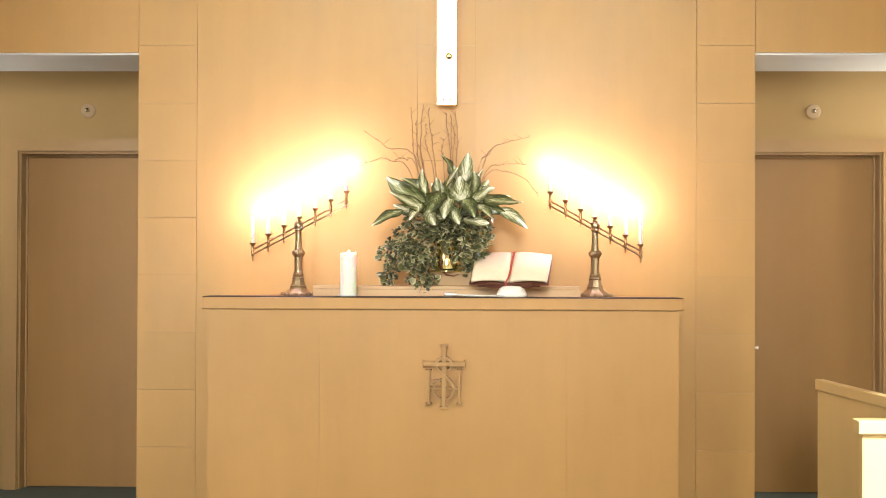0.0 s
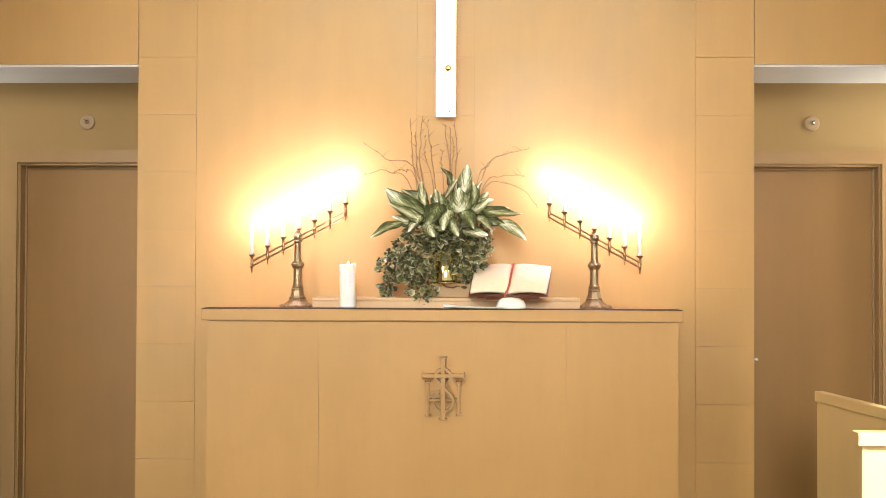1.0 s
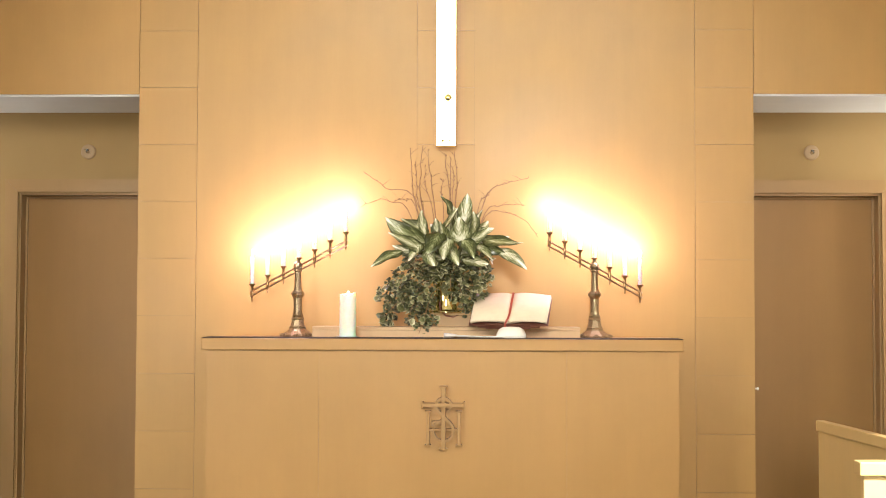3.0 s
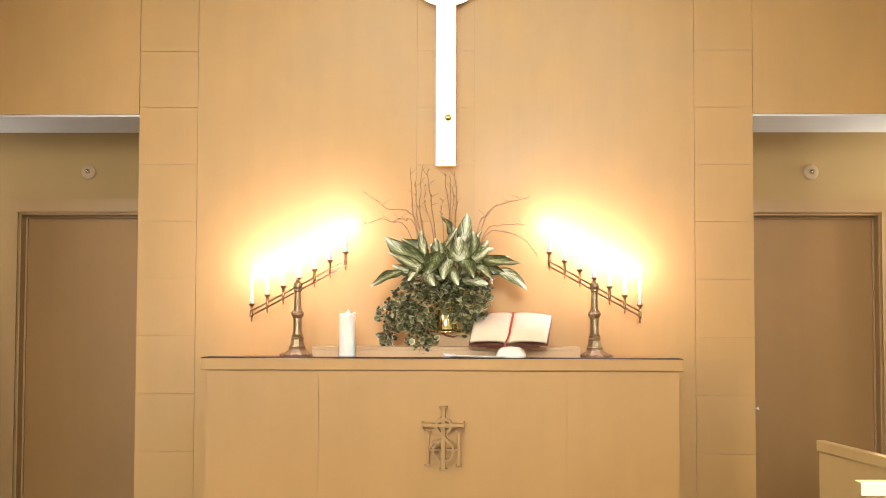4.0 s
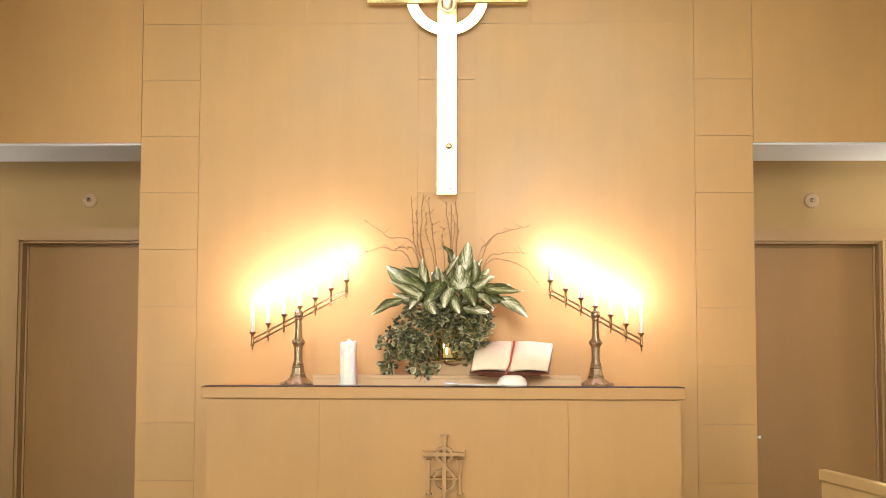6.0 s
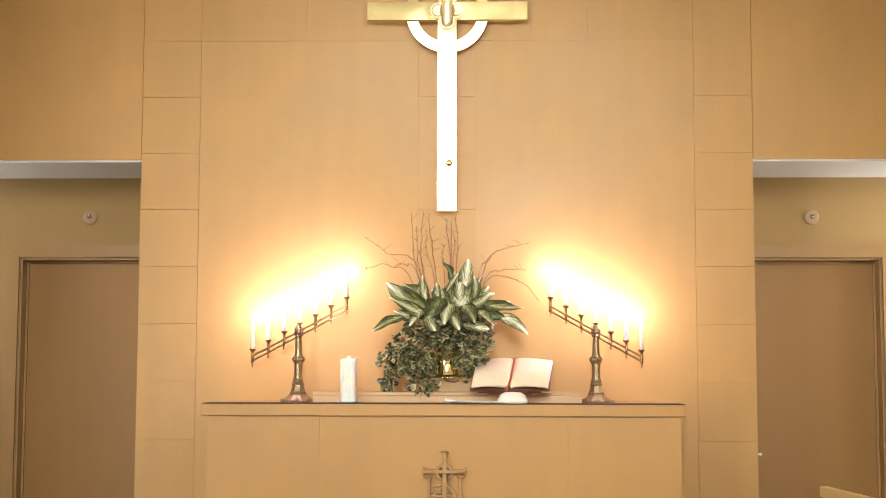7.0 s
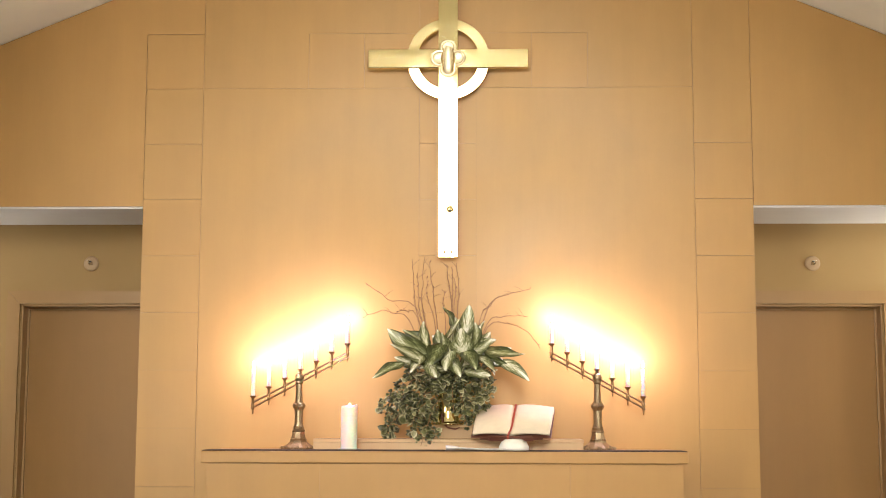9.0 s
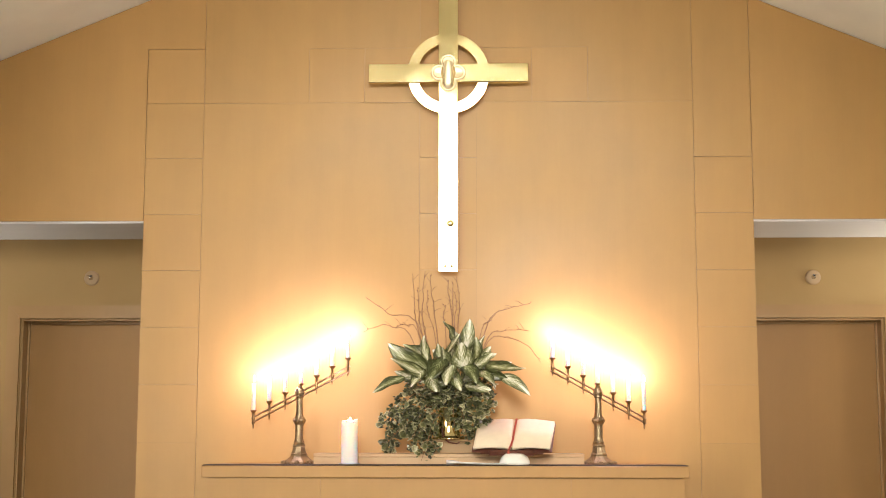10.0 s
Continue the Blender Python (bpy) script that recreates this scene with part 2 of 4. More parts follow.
def tube(points, radii, sides=6, bm=None):
    bm = bm or bmesh.new()
    rings = []
    for i, (p, r) in enumerate(zip(points, radii)):
        d = (Vector(points[min(i + 1, len(points) - 1)]) - Vector(points[max(i - 1, 0)])).normalized()
        u = d.orthogonal().normalized() if abs(d.z) > 0.95 else d.cross(Vector((0, 0, 1))).normalized()
        w = d.cross(u)
        rings.append([bm.verts.new(Vector(p) + r * (math.cos(2 * math.pi * k / sides) * u + math.sin(2 * math.pi * k / sides) * w)) for k in range(sides)])
    for a, b in zip(rings, rings[1:]):
        for k in range(sides):
            j = (k + 1) % sides
            bm.faces.new((a[k], a[j], b[j], b[k]))
    bm.faces.new(rings[0][::-1])
    bm.faces.new(rings[-1])
    return bm


# ---- the plan ----
WALL_Y, BACK_Y = 7.54, 8.20      # the front wall's face and the door wall's face
RIDGE, FALL = 4.565, 0.412       # the chancel ceiling's ridge height and slope
SOFFIT_Z = 2.562
SIDE_X = 3.6
PIER = 1.7185                    # half the width of the wall between the two openings
NAVE_Y0, NAVE_Y1, NAVE_X, NAVE_TOP = -6.0, 2.5, 5.0, 8.0


def roof_z(x):
    return RIDGE - FALL * abs(x)


def clip(poly, top):
    """Cuts an x, z outline where it rises past a gable with that ridge."""
    for sign in (1, -1):
        out = []
        for i, p in enumerate(poly):
            q = poly[(i + 1) % len(poly)]
            fp, fq = (top - FALL * sign * a[0] - a[1] for a in (p, q))
            if fp >= 0:
                out.append(p)
            if fp * fq < 0:
                k = fp / (fp - fq)
                out.append((p[0] + k * (q[0] - p[0]), p[1] + k * (q[1] - p[1])))
        poly = out
    return poly


def rect(x0, x1, z0, z1):
    return [(x0, z0), (x1, z0), (x1, z1), (x0, z1)]


# ---- floor, ceiling and walls ----
floor = tagged(part("floor", box(-5.3, 5.3, -6.3, 9.6, -0.12, 0.0), CARPET), "dark grey-green carpet on the church floor", "floor", kind="structure")

bm = bmesh.new()
for s in (1, -1):
    prism([(0, RIDGE), (s * (SIDE_X + 0.2), roof_z(SIDE_X + 0.2)), (s * (SIDE_X + 0.2), roof_z(SIDE_X + 0.2) + 0.15), (0, RIDGE + 0.15)], NAVE_Y1, 8.32, bm)
tagged(part("ceiling", bm, CEILING), "cream plastered ceiling sloping up to a ridge", "ceiling", kind="structure")

wall_front = tagged(part("wall_front", prism(clip(rect(-PIER + 0.002, PIER - 0.002, 0, 5), RIDGE), WALL_Y + 0.012, BACK_Y + 0.1), JOINT),
                    "panelled wall of pale veneer squares behind the altar", "wall", kind="structure")
for s, nm in ((-1, "wall_over_opening_1"), (1, "wall_over_opening_2")):
    x0, x1 = sorted((s * (PIER - 0.002), s * SIDE_X))
    lintel = tagged(part(nm, prism(clip(rect(x0, x1, SOFFIT_Z + 0.004, 5), RIDGE), WALL_Y + 0.012, BACK_Y + 0.1), JOINT),
                    "veneered wall over the side opening", "wall", kind="structure")
    x0, x1 = sorted((s * (PIER + 0.002), s * SIDE_X))
    outline = rect(x0, x1, SOFFIT_Z, 5)
    if s < 0:  # this panel reaches over the pier's top square
        outline = [(x0, SOFFIT_Z), (x1, SOFFIT_Z), (x1, 3.5615), (-1.3893, 3.5615), (-1.3893, 5), (x0, 5)]
    part("wall_panel", prism(clip(outline, RIDGE - 0.004), WALL_Y, WALL_Y + 0.012), WALL, lintel)
    tagged(part("soffit_1" if s < 0 else "soffit_2", box(x0, x1, WALL_Y + 0.014, BACK_Y, SOFFIT_Z - 0.012, SOFFIT_Z + 0.003), SOFFIT),
           "white painted underside of the opening's lintel", "soffit", kind="structure")
    x0, x1 = sorted((s * SIDE_X, s * (SIDE_X + 0.2)))
    tagged(part("wall_chancel_side_1" if s < 0 else "wall_chancel_side_2", prism(clip(rect(x0, x1, 0, 5), RIDGE), NAVE_Y1, 8.32), RECESS),
           "tan painted side wall of the chancel", "wall", kind="structure")

# the door wall, with an opening for each door
DOORS = ((-2.615, -1.70), (1.692, 2.607))
DOOR_H = 2.058
for k, (d0, d1) in enumerate(DOORS):
    s = -1 if d0 < 0 else 1
    bm = bmesh.new()
    lo, hi = (-SIDE_X, -1.0) if s < 0 else (1.0, SIDE_X)
    box(lo, d0, BACK_Y, BACK_Y + 0.20, 0, 2.7, bm=bm)
    box(d1, hi, BACK_Y, BACK_Y + 0.20, 0, 2.7, bm=bm)
    box(d0, d1, BACK_Y, BACK_Y + 0.20, DOOR_H, 2.7, bm=bm)
    tagged(part(f"wall_door_{k + 1}", bm, RECESS), "tan painted wall around a side door", "wall", kind="structure")
    door = thing(f"door_{k + 1}", ((d0 + d1) / 2, BACK_Y, 0), "closed plain brown veneered door in a wooden frame", "door", kind="structure")

    def local(bm, ob=door):
        bmesh.ops.translate(bm, verts=bm.verts, vec=-ob.location)
        return bm

    part("door_leaf", local(box(d0 + 0.014, d1 - 0.014, BACK_Y + 0.10, BACK_Y + 0.145, 0.004, DOOR_H - 0.016, 0.002)), DOOR, door)
    part("head_jamb", local(box(d0 + 0.0125, d1 - 0.0125, BACK_Y + 0.002, BACK_Y + 0.155, DOOR_H - 0.012, DOOR_H - 0.0005, 0.0015)), TRIM, door)
    part("door_stop", local(box(d0 + 0.0255, d1 - 0.0255, BACK_Y + 0.082, BACK_Y + 0.0985, DOOR_H - 0.026, DOOR_H - 0.0125, 0.0015)), TRIM, door)
    for x, t in ((d0, 1), (d1, -1)):
        a, c = sorted((x + t * 0.0005, x + t * 0.012))
        part("jamb", local(box(a, c, BACK_Y + 0.002, BACK_Y + 0.155, 0, DOOR_H - 0.0005, 0.0015)), TRIM, door)
        a, c = sorted((x + t * 0.0125, x + t * 0.025))
        part("door_stop", local(box(a, c, BACK_Y + 0.082, BACK_Y + 0.0985, 0, DOOR_H - 0.0125, 0.0015)), TRIM, door)
        a, c = sorted((x - t * 0.004, x - t * 0.082))
        part("casing", local(prism([(a, 0), (c, 0), (c, DOOR_H + (0.004 if t > 0 else 0.082)), (a, DOOR_H + (0.082 if t > 0 else 0.004))], BACK_Y - 0.022, BACK_Y - 0.001)), TRIM, door)
    part("casing_head", local(prism([(d0 - 0.0035, DOOR_H + 0.0045), (d1 + 0.0035, DOOR_H + 0.0045), (d1 + 0.0815, DOOR_H + 0.082), (d0 - 0.0815, DOOR_H + 0.082)], BACK_Y - 0.0215, BACK_Y - 0.001)), TRIM, door)

tagged(part("wall_behind_doors", box(-SIDE_X - 0.2, SIDE_X + 0.2, BACK_Y + 0.21, BACK_Y + 0.33, 0, 4.8), RECESS), "plain wall closing the space behind the doors", "wall", kind="structure")
# bright panes added at each passage's outer end; no window is known there
for s, nm in ((-1, "passage_panel_1"), (1, "passage_panel_2")):
    w = thing(nm, (s * SIDE_X, 7.87, 1.5), "small bright panel added high at the passage end", "window", kind="structure")
    bm = bmesh.new()
    for y0, y1, z0, z1 in ((-0.25, -0.21, 0, 0.9), (0.21, 0.25, 0, 0.9), (-0.21, 0.21, 0, 0.04), (-0.21, 0.21, 0.86, 0.9)):
        box(*sorted((-s * 0.001, -s * 0.045)), y0, y1, z0, z1, bm=bm)
    part("window_frame", bm, TRIM, w)
    part("pane", box(*sorted((-s * 0.004, -s * 0.008)), -0.21, 0.21, 0.04, 0.86), WINDOW, w)

# the nave round the camera, higher than the chancel
bm = bmesh.new()
box(-NAVE_X - 0.2, -NAVE_X, NAVE_Y0, NAVE_Y1, 0, NAVE_TOP, bm=bm)
tagged(part("wall_nave_1", bm, NAVE), "cream plastered nave wall", "wall", kind="structure")
tagged(part("wall_nave_2", box(NAVE_X, NAVE_X + 0.2, NAVE_Y0, NAVE_Y1, 0, NAVE_TOP), NAVE), "cream plastered nave wall", "wall", kind="structure")
tagged(part("ceiling_nave", box(-NAVE_X - 0.2, NAVE_X + 0.2, NAVE_Y0, NAVE_Y1 + 0.2, NAVE_TOP, NAVE_TOP + 0.15), CEILING), "cream plastered nave ceiling", "ceiling", kind="structure")
bm = bmesh.new()
for s in (-1, 1):
    x0, x1 = sorted((s * (SIDE_X + 0.201), s * (NAVE_X + 0.2)))
    box(x0, x1, NAVE_Y1 + 0.002, NAVE_Y1 + 0.2, 0, NAVE_TOP, bm=bm)
OUT = SIDE_X + 0.2
prism([(-OUT, roof_z(OUT) + 0.152), (0, RIDGE + 0.152), (OUT, roof_z(OUT) + 0.152), (OUT, NAVE_TOP), (-OUT, NAVE_TOP)], NAVE_Y1 + 0.002, NAVE_Y1 + 0.2, bm)
tagged(part("wall_chancel_arch", bm, NAVE), "cream plastered wall above the chancel opening", "wall", kind="structure")
bm = bmesh.new()
WX, WZ0, WZ1 = 1.5, 3.0, 6.3
box(-NAVE_X - 0.2, -WX, NAVE_Y0 - 0.2, NAVE_Y0, 0, NAVE_TOP, bm=bm)
box(WX, NAVE_X + 0.2, NAVE_Y0 - 0.2, NAVE_Y0, 0, NAVE_TOP, bm=bm)
box(-WX, WX, NAVE_Y0 - 0.2, NAVE_Y0, 0, WZ0, bm=bm)
box(-WX, WX, NAVE_Y0 - 0.2, NAVE_Y0, WZ1, NAVE_TOP, bm=bm)
tagged(part("wall_nave_rear", bm, NAVE), "cream plastered rear wall with a tall window", "wall", kind="structure")
window = thing("window_1", (0, NAVE_Y0, WZ0), "tall bright rear window with daylight behind it", "window", kind="structure")
part("pane", box(-WX, WX, -0.12, -0.11, 0, WZ1 - WZ0), WINDOW, window)

# ---- altar ----
AX0, AX1, AF, AB, TOP = -1.236, 1.240, 6.95, 7.53, 1.208
altar = thing("altar", (0, AF, 0), "long pale veneered altar with a thick top slab", "altar")


def on(ob, bm):
    """Moves a mesh built in the world's metres under its thing."""
    bmesh.ops.translate(bm, verts=bm.verts, vec=-ob.location)
    return bm


BX0, BX1, SEAM0, SEAM1 = -1.207, 1.217, -0.627, 0.645
part("core", on(altar, box(BX0 + 0.006, BX1 - 0.006, AF + 0.036, AB - 0.04, 0, 1.1488)), JOINT, altar)
for x0, x1 in ((BX0, SEAM0), (SEAM0, SEAM1), (SEAM1, BX1)):
    part("front_panel", on(altar, box(x0 + 0.0004, x1 - 0.0004, AF + 0.020, AF + 0.0355, 0.0, 1.1446, 0.0004, segments=1)), ALTAR, altar)
for x0, x1 in ((BX0, BX0 + 0.0055), (BX1 - 0.0055, BX1)):
    part("side_panel", on(altar, box(x0, x1, AF + 0.0365, AB - 0.04, 0.0, 1.1485)), ALTAR, altar)
part("top_slab", on(altar, box(AX0, AX1, AF, AB, 1.1490, TOP, 0.004)), ALTAR, altar)
# dark strip added for the shaded slab top seen edge-on
cloth = thing("altar_top_strip", (0, 7.1, TOP), "thin dark brown strip added along the altar top", "cloth")
part("dark_strip", on(cloth, box(AX0 + 0.002, AX1 - 0.002, AF + 0.012, AF + 0.215, TOP + 0.0005, TOP + 0.0045, 0.0015)), TOP_STRIP, cloth)
REST = TOP + 0.0005
ON_STRIP = TOP + 0.0047

# ---- carved monogram on the altar front ----
EMBLEM_X = 0.0145
emblem = thing("altar_emblem", (EMBLEM_X, AF + 0.020, 0.6384), "carved wooden cross and letter monogram on the altar front", "emblem")
EF, EB = AF - 0.030, AF + 0.0195


def bar(x0, x1, z0, z1, lift=0.0):
    return on(emblem, box(EMBLEM_X + x0, EMBLEM_X + x1, EF - lift, EB, z0, z1, 0.003))


part("upright", bar(-0.0115, 0.0115, 0.652, 0.964, 0.004), EMBLEM, emblem)
for z in (0.644, 0.960):
    part("serif", bar(-0.021, 0.021, z, z + 0.010, 0.005), EMBLEM, emblem)
part("crossbar", bar(-0.104, 0.104, 0.862, 0.883, 0.006), EMBLEM, emblem)
for x in (-0.110, 0.101):
    part("serif", bar(x, x + 0.009, 0.854, 0.891, 0.007), EMBLEM, emblem)
for x in (-0.087, 0.071):
    part("letter_stem", bar(x, x + 0.016, 0.672, 0.838), EMBLEM, emblem)
    for z in (0.665, 0.836):
        part("serif", bar(x - 0.008, x + 0.024, z, z + 0.008, 0.001), EMBLEM, emblem)
part("letter_crossbar", bar(-0.072, 0.072, 0.742, 0.754, -0.002), EMBLEM, emblem)


def stroke(points, width, y0, y1):
    """A flat band that follows points in x and z."""
    bm = bmesh.new()
    rows = []
    for i, p in enumerate(points):
        a, b = Vector(points[max(i - 1, 0)]), Vector(points[min(i + 1, len(points) - 1)])
        d = (b - a).normalized()
        nrm = Vector((-d.y, d.x)) * width / 2
        q = Vector(p)
        rows.append([bm.verts.new((q.x + s * nrm.x, y, q.y + s * nrm.y)) for s, y in ((1, y0), (-1, y0), (-1, y1), (1, y1))])
    for a, b in zip(rows, rows[1:]):
        for k in range(4):
            bm.faces.new((a[k], a[(k + 1) % 4], b[(k + 1) % 4], b[k]))
    bm.faces.new(rows[0])
    bm.faces.new(rows[-1][::-1])
    return bm


ring = [(EMBLEM_X + 0.052 * math.cos(2 * math.pi * k / 32), 0.742 + 0.052 * math.sin(2 * math.pi * k / 32)) for k in range(33)]
part("ring", on(emblem, stroke(ring, 0.011, EF + 0.003, EB)), EMBLEM, emblem)
curl = [(EMBLEM_X + 0.039 * math.cos(a), 0.870 + 0.036 * math.sin(a)) for a in np.linspace(radians(-60), radians(215), 22)]
curl += [(EMBLEM_X + 0.052 * math.cos(a), 0.742 + 0.052 * math.sin(a)) for a in np.linspace(radians(52), radians(-80), 16)]
part("letter_curve", on(emblem, stroke(curl, 0.0135, EF - 0.008, EB)), EMBLEM, emblem)
hook = [(EMBLEM_X - 0.040 + 0.020 * math.cos(a), 0.772 + 0.017 * math.sin(a)) for a in np.linspace(radians(-15), radians(200), 12)]
part("letter_curve", on(emblem, stroke(hook, 0.010, EF + 0.001, EB)), EMBLEM, emblem)

# ---- low shelf and box that carry the flowers ----
GRAD_TOP = 1.266
shelf = thing("altar_shelf", (0, 7.22, REST), "low pale wooden shelf along the back of the altar", "shelf")
part("board", on(shelf, box(-0.695, 0.733, 7.22, 7.44, GRAD_TOP - 0.018, GRAD_TOP, 0.003)), SHELF, shelf)
part("front_board", on(shelf, box(-0.694, 0.732, 7.223, 7.241, REST, GRAD_TOP - 0.0185, 0.002)), SHELF, shelf)
for x in (-0.693, 0.713):
    part("side_board", on(shelf, box(x, x + 0.018, 7.2415, 7.438, REST, GRAD_TOP - 0.0185, 0.002)), SHELF, shelf)
plinth = thing("flower_box", (0.09, 7.3, GRAD_TOP), "small wooden box under the flower arrangement", "box")
part("body", on(plinth, box(-0.12, 0.30, 7.245, 7.42, GRAD_TOP + 0.0005, GRAD_TOP + 0.062, 0.003)), TRIM, plinth)
part("top", on(plinth, box(-0.126, 0.306, 7.239, 7.426, GRAD_TOP + 0.0625, GRAD_TOP + 0.074, 0.003)), TRIM, plinth)
BOX_TOP = GRAD_TOP + 0.0745


# ---- candelabra ----
def flame_mesh(h, r):
    return turned([(0, 0), (r * 0.55, h * 0.06), (r * 0.95, h * 0.22), (r, h * 0.34), (r * 0.78, h * 0.55), (r * 0.42, h * 0.78), (r * 0.14, h * 0.94), (0, h)], 12)


def candelabrum(x, y, tops):
    """tops: the sockets' places, x and height, from one end to the other."""
    ob = thing("candelabrum", (x, y, REST), "tarnished brass seven-candle candelabrum with a slanting double bar", "candelabrum", "altar candelabra")
    base = part("base", turned([(0, 0), (0.086, 0), (0.088, 0.006), (0.082, 0.013), (0.076, 0.015), (0.062, 0.023), (0.047, 0.034), (0.043, 0.042), (0.045, 0.048), (0.038, 0.054), (0.034, 0.070), (0.031, 0.084), (0.036, 0.088), (0.031, 0.096), (0, 0.096)], 8, phase=math.pi / 8), OLD_BRASS, ob)
    for k in range(8):
        a = math.pi / 4 * k
        c, s = math.cos(a), math.sin(a)
        part("foot", turned([(0, 0), (0.012, 0), (0.015, 0.006), (0.010, 0.014), (0, 0.016)], 8, at=(0.080 * c, 0.080 * s, 0.0)), OLD_BRASS, base)
    part("lower_stem", turned([(0, 0.0965), (0.026, 0.0965), (0.029, 0.106), (0.024, 0.114), (0.021, 0.128), (0.022, 0.190), (0.025, 0.196), (0, 0.196)], 10), OLD_BRASS, ob)
    part("knop", turned([(0, 0.1965), (0.026, 0.1965), (0.034, 0.208), (0.035, 0.216), (0.028, 0.228), (0, 0.228)], 8), OLD_BRASS, ob)
    part("upper_stem", turned([(0, 0.2285), (0.022, 0.2285), (0.019, 0.245), (0.017, 0.300), (0.016, 0.322), (0.022, 0.328), (0.020, 0.336), (0, 0.336)], 10), OLD_BRASS, ob)
    part("head", turned([(0, 0.3365), (0.020, 0.3365), (0.025, 0.350), (0.022, 0.366), (0.013, 0.376), (0.010, 0.384), (0, 0.384)], 10), OLD_BRASS, ob)
    up = (tops[3][1] - 0.0125 - REST) / 0.384
    for o in ob.children:
        o.data.transform(Matrix.Diagonal((1.04, 1.04, up, 1)))
    for o in base.children:
        o.data.transform(Matrix.Diagonal((1.04, 1.04, up, 1)))
    x0, x1 = tops[0][0] - x, tops[-1][0] - x
    z0, z1 = tops[0][1] - REST, tops[-1][1] - REST
    for drop in (0.044, 0.070):
        part("slanting_bar", tube([(x0 - 0.012 * (1 if x1 > x0 else -1), 0, z0 - drop), ((x0 + x1) / 2, 0, (z0 + z1) / 2 - drop), (x1 + 0.012 * (1 if x1 > x0 else -1), 0, z1 - drop)], [0.0052] * 3, 8), BAR_BRASS, ob)
    for k, (sx, sz) in enumerate(tops):
        a = (sx - x, 0, sz - REST)
        prof = [(0, -0.100), (0.0025, -0.098), (0.005, -0.086), (0.0036, -0.080), (0.0075, -0.070), (0.008, -0.044), (0.006, -0.036), (0.008, -0.026), (0.0065, -0.018), (0.010, -0.012), (0.0195, -0.003), (0.020, 0.0), (0.0125, -0.001), (0, -0.001)]
        if k == 3:
            prof = [(0, -0.012), (0.008, -0.012), (0.010, -0.008), (0.0195, -0.003), (0.020, 0.0), (0.0125, -0.001), (0, -0.001)]
        smooth(part("candle_socket", turned(prof, 12, at=a), SOCKET_BRASS, ob))
    return ob


CANDLE_Y = 7.38


def taper(x, z, h, lean=0.0):
    c = thing("taper_candle", (x, CANDLE_Y, z), "lit ivory taper candle in a brass socket", "candle", "candelabrum candles")
    smooth(part("wax", turned([(0, 0.0), (0.0105, 0.0), (0.0112, 0.004), (0.0108, h * 0.5), (0.0103, h - 0.003), (0.0085, h), (0.003, h - 0.003), (0, h - 0.003)], 14), WAX, c))
    part("wick", tube([(0, 0, h - 0.003), (0.0006, 0, h + 0.004), (0.002, 0, h + 0.009)], [0.0009, 0.0008, 0.0006], 6), WICK, c)
    f = smooth(part("flame", flame_mesh(0.036, 0.0062), FLAME, c, "bright yellow-white flame"))
    f.location = (0.001, 0, h + 0.006)
    lamp("candle_light", "POINT", CANDLE_WATT, FLAME_COLOUR, Matrix.Translation((x, CANDLE_Y, z + h + 0.052)), radius=0.012)


LEFT = [(-1.0450, 1.4946), (-0.9599, 1.5444), (-0.8736, 1.5920), (-0.7881, 1.6384), (-0.7035, 1.6840), (-0.6183, 1.7336), (-0.5333, 1.7791)]
RIGHT = [(0.5780, 1.7791), (0.6610, 1.7326), (0.7434, 1.6850), (0.8211, 1.6406), (0.9036, 1.5930), (0.9861, 1.5455), (1.0685, 1.4946)]
candelabrum(-0.794, CANDLE_Y, LEFT)
candelabrum(0.822, CANDLE_Y, RIGHT)
for sockets in (LEFT, RIGHT[::-1]):  # the outermost candles have burnt least
    for k, (x, z) in enumerate(sockets):
        taper(x, z - 0.001, 0.112 + 0.036 * max(0, 2.5 - k) / 2.5)

# ---- pillar candle on a silver dish ----
dish = thing("candle_dish", (-0.491, 7.08, ON_STRIP), "shallow silver dish under the pillar candle", "dish")
smooth(part("dish", turned([(0, 0), (0.040, 0), (0.056, 0.004), (0.058, 0.006), (0.042, 0.004), (0, 0.0035)], 28), SILVER, dish))
pillar = thing("pillar_candle", (-0.491, 7.08, ON_STRIP + 0.0042), "thick lit ivory pillar candle on a dish", "candle")
random.seed(4)
bm = turned([(0, 0), (0.0415, 0), (0.043, 0.004), (0.0425, 0.12), (0.043, 0.205), (0.0425, 0.218), (0.038, 0.222), (0.033, 0.214), (0.015, 0.205), (0, 0.205)], 32)
for v in bm.verts:
    if v.co.z > 0.21:
        v.co.z += 0.006 * noise.noise(v.co * 40) + (0.004 if v.co.x > 0.02 else 0)
    v.co.x *= 1 + 0.02 * noise.noise(v.co * 22)
smooth(part("wax", bm, WAX, pillar))
part("wick", tube([(0, 0, 0.204), (0.0006, 0, 0.215), (0.002, 0, 0.222)], [0.0014, 0.0012, 0.0008], 6), WICK, pillar)
f = smooth(part("flame", flame_mesh(0.026, 0.0085), FLAME, pillar, "small bright flame"))
f.location = (0.002, 0, 0.212)
lamp("candle_light", "POINT", CANDLE_WATT * 0.4, FLAME_COLOUR, Matrix.Translation((-0.491, 7.08, ON_STRIP + 0.268)), radius=0.012)

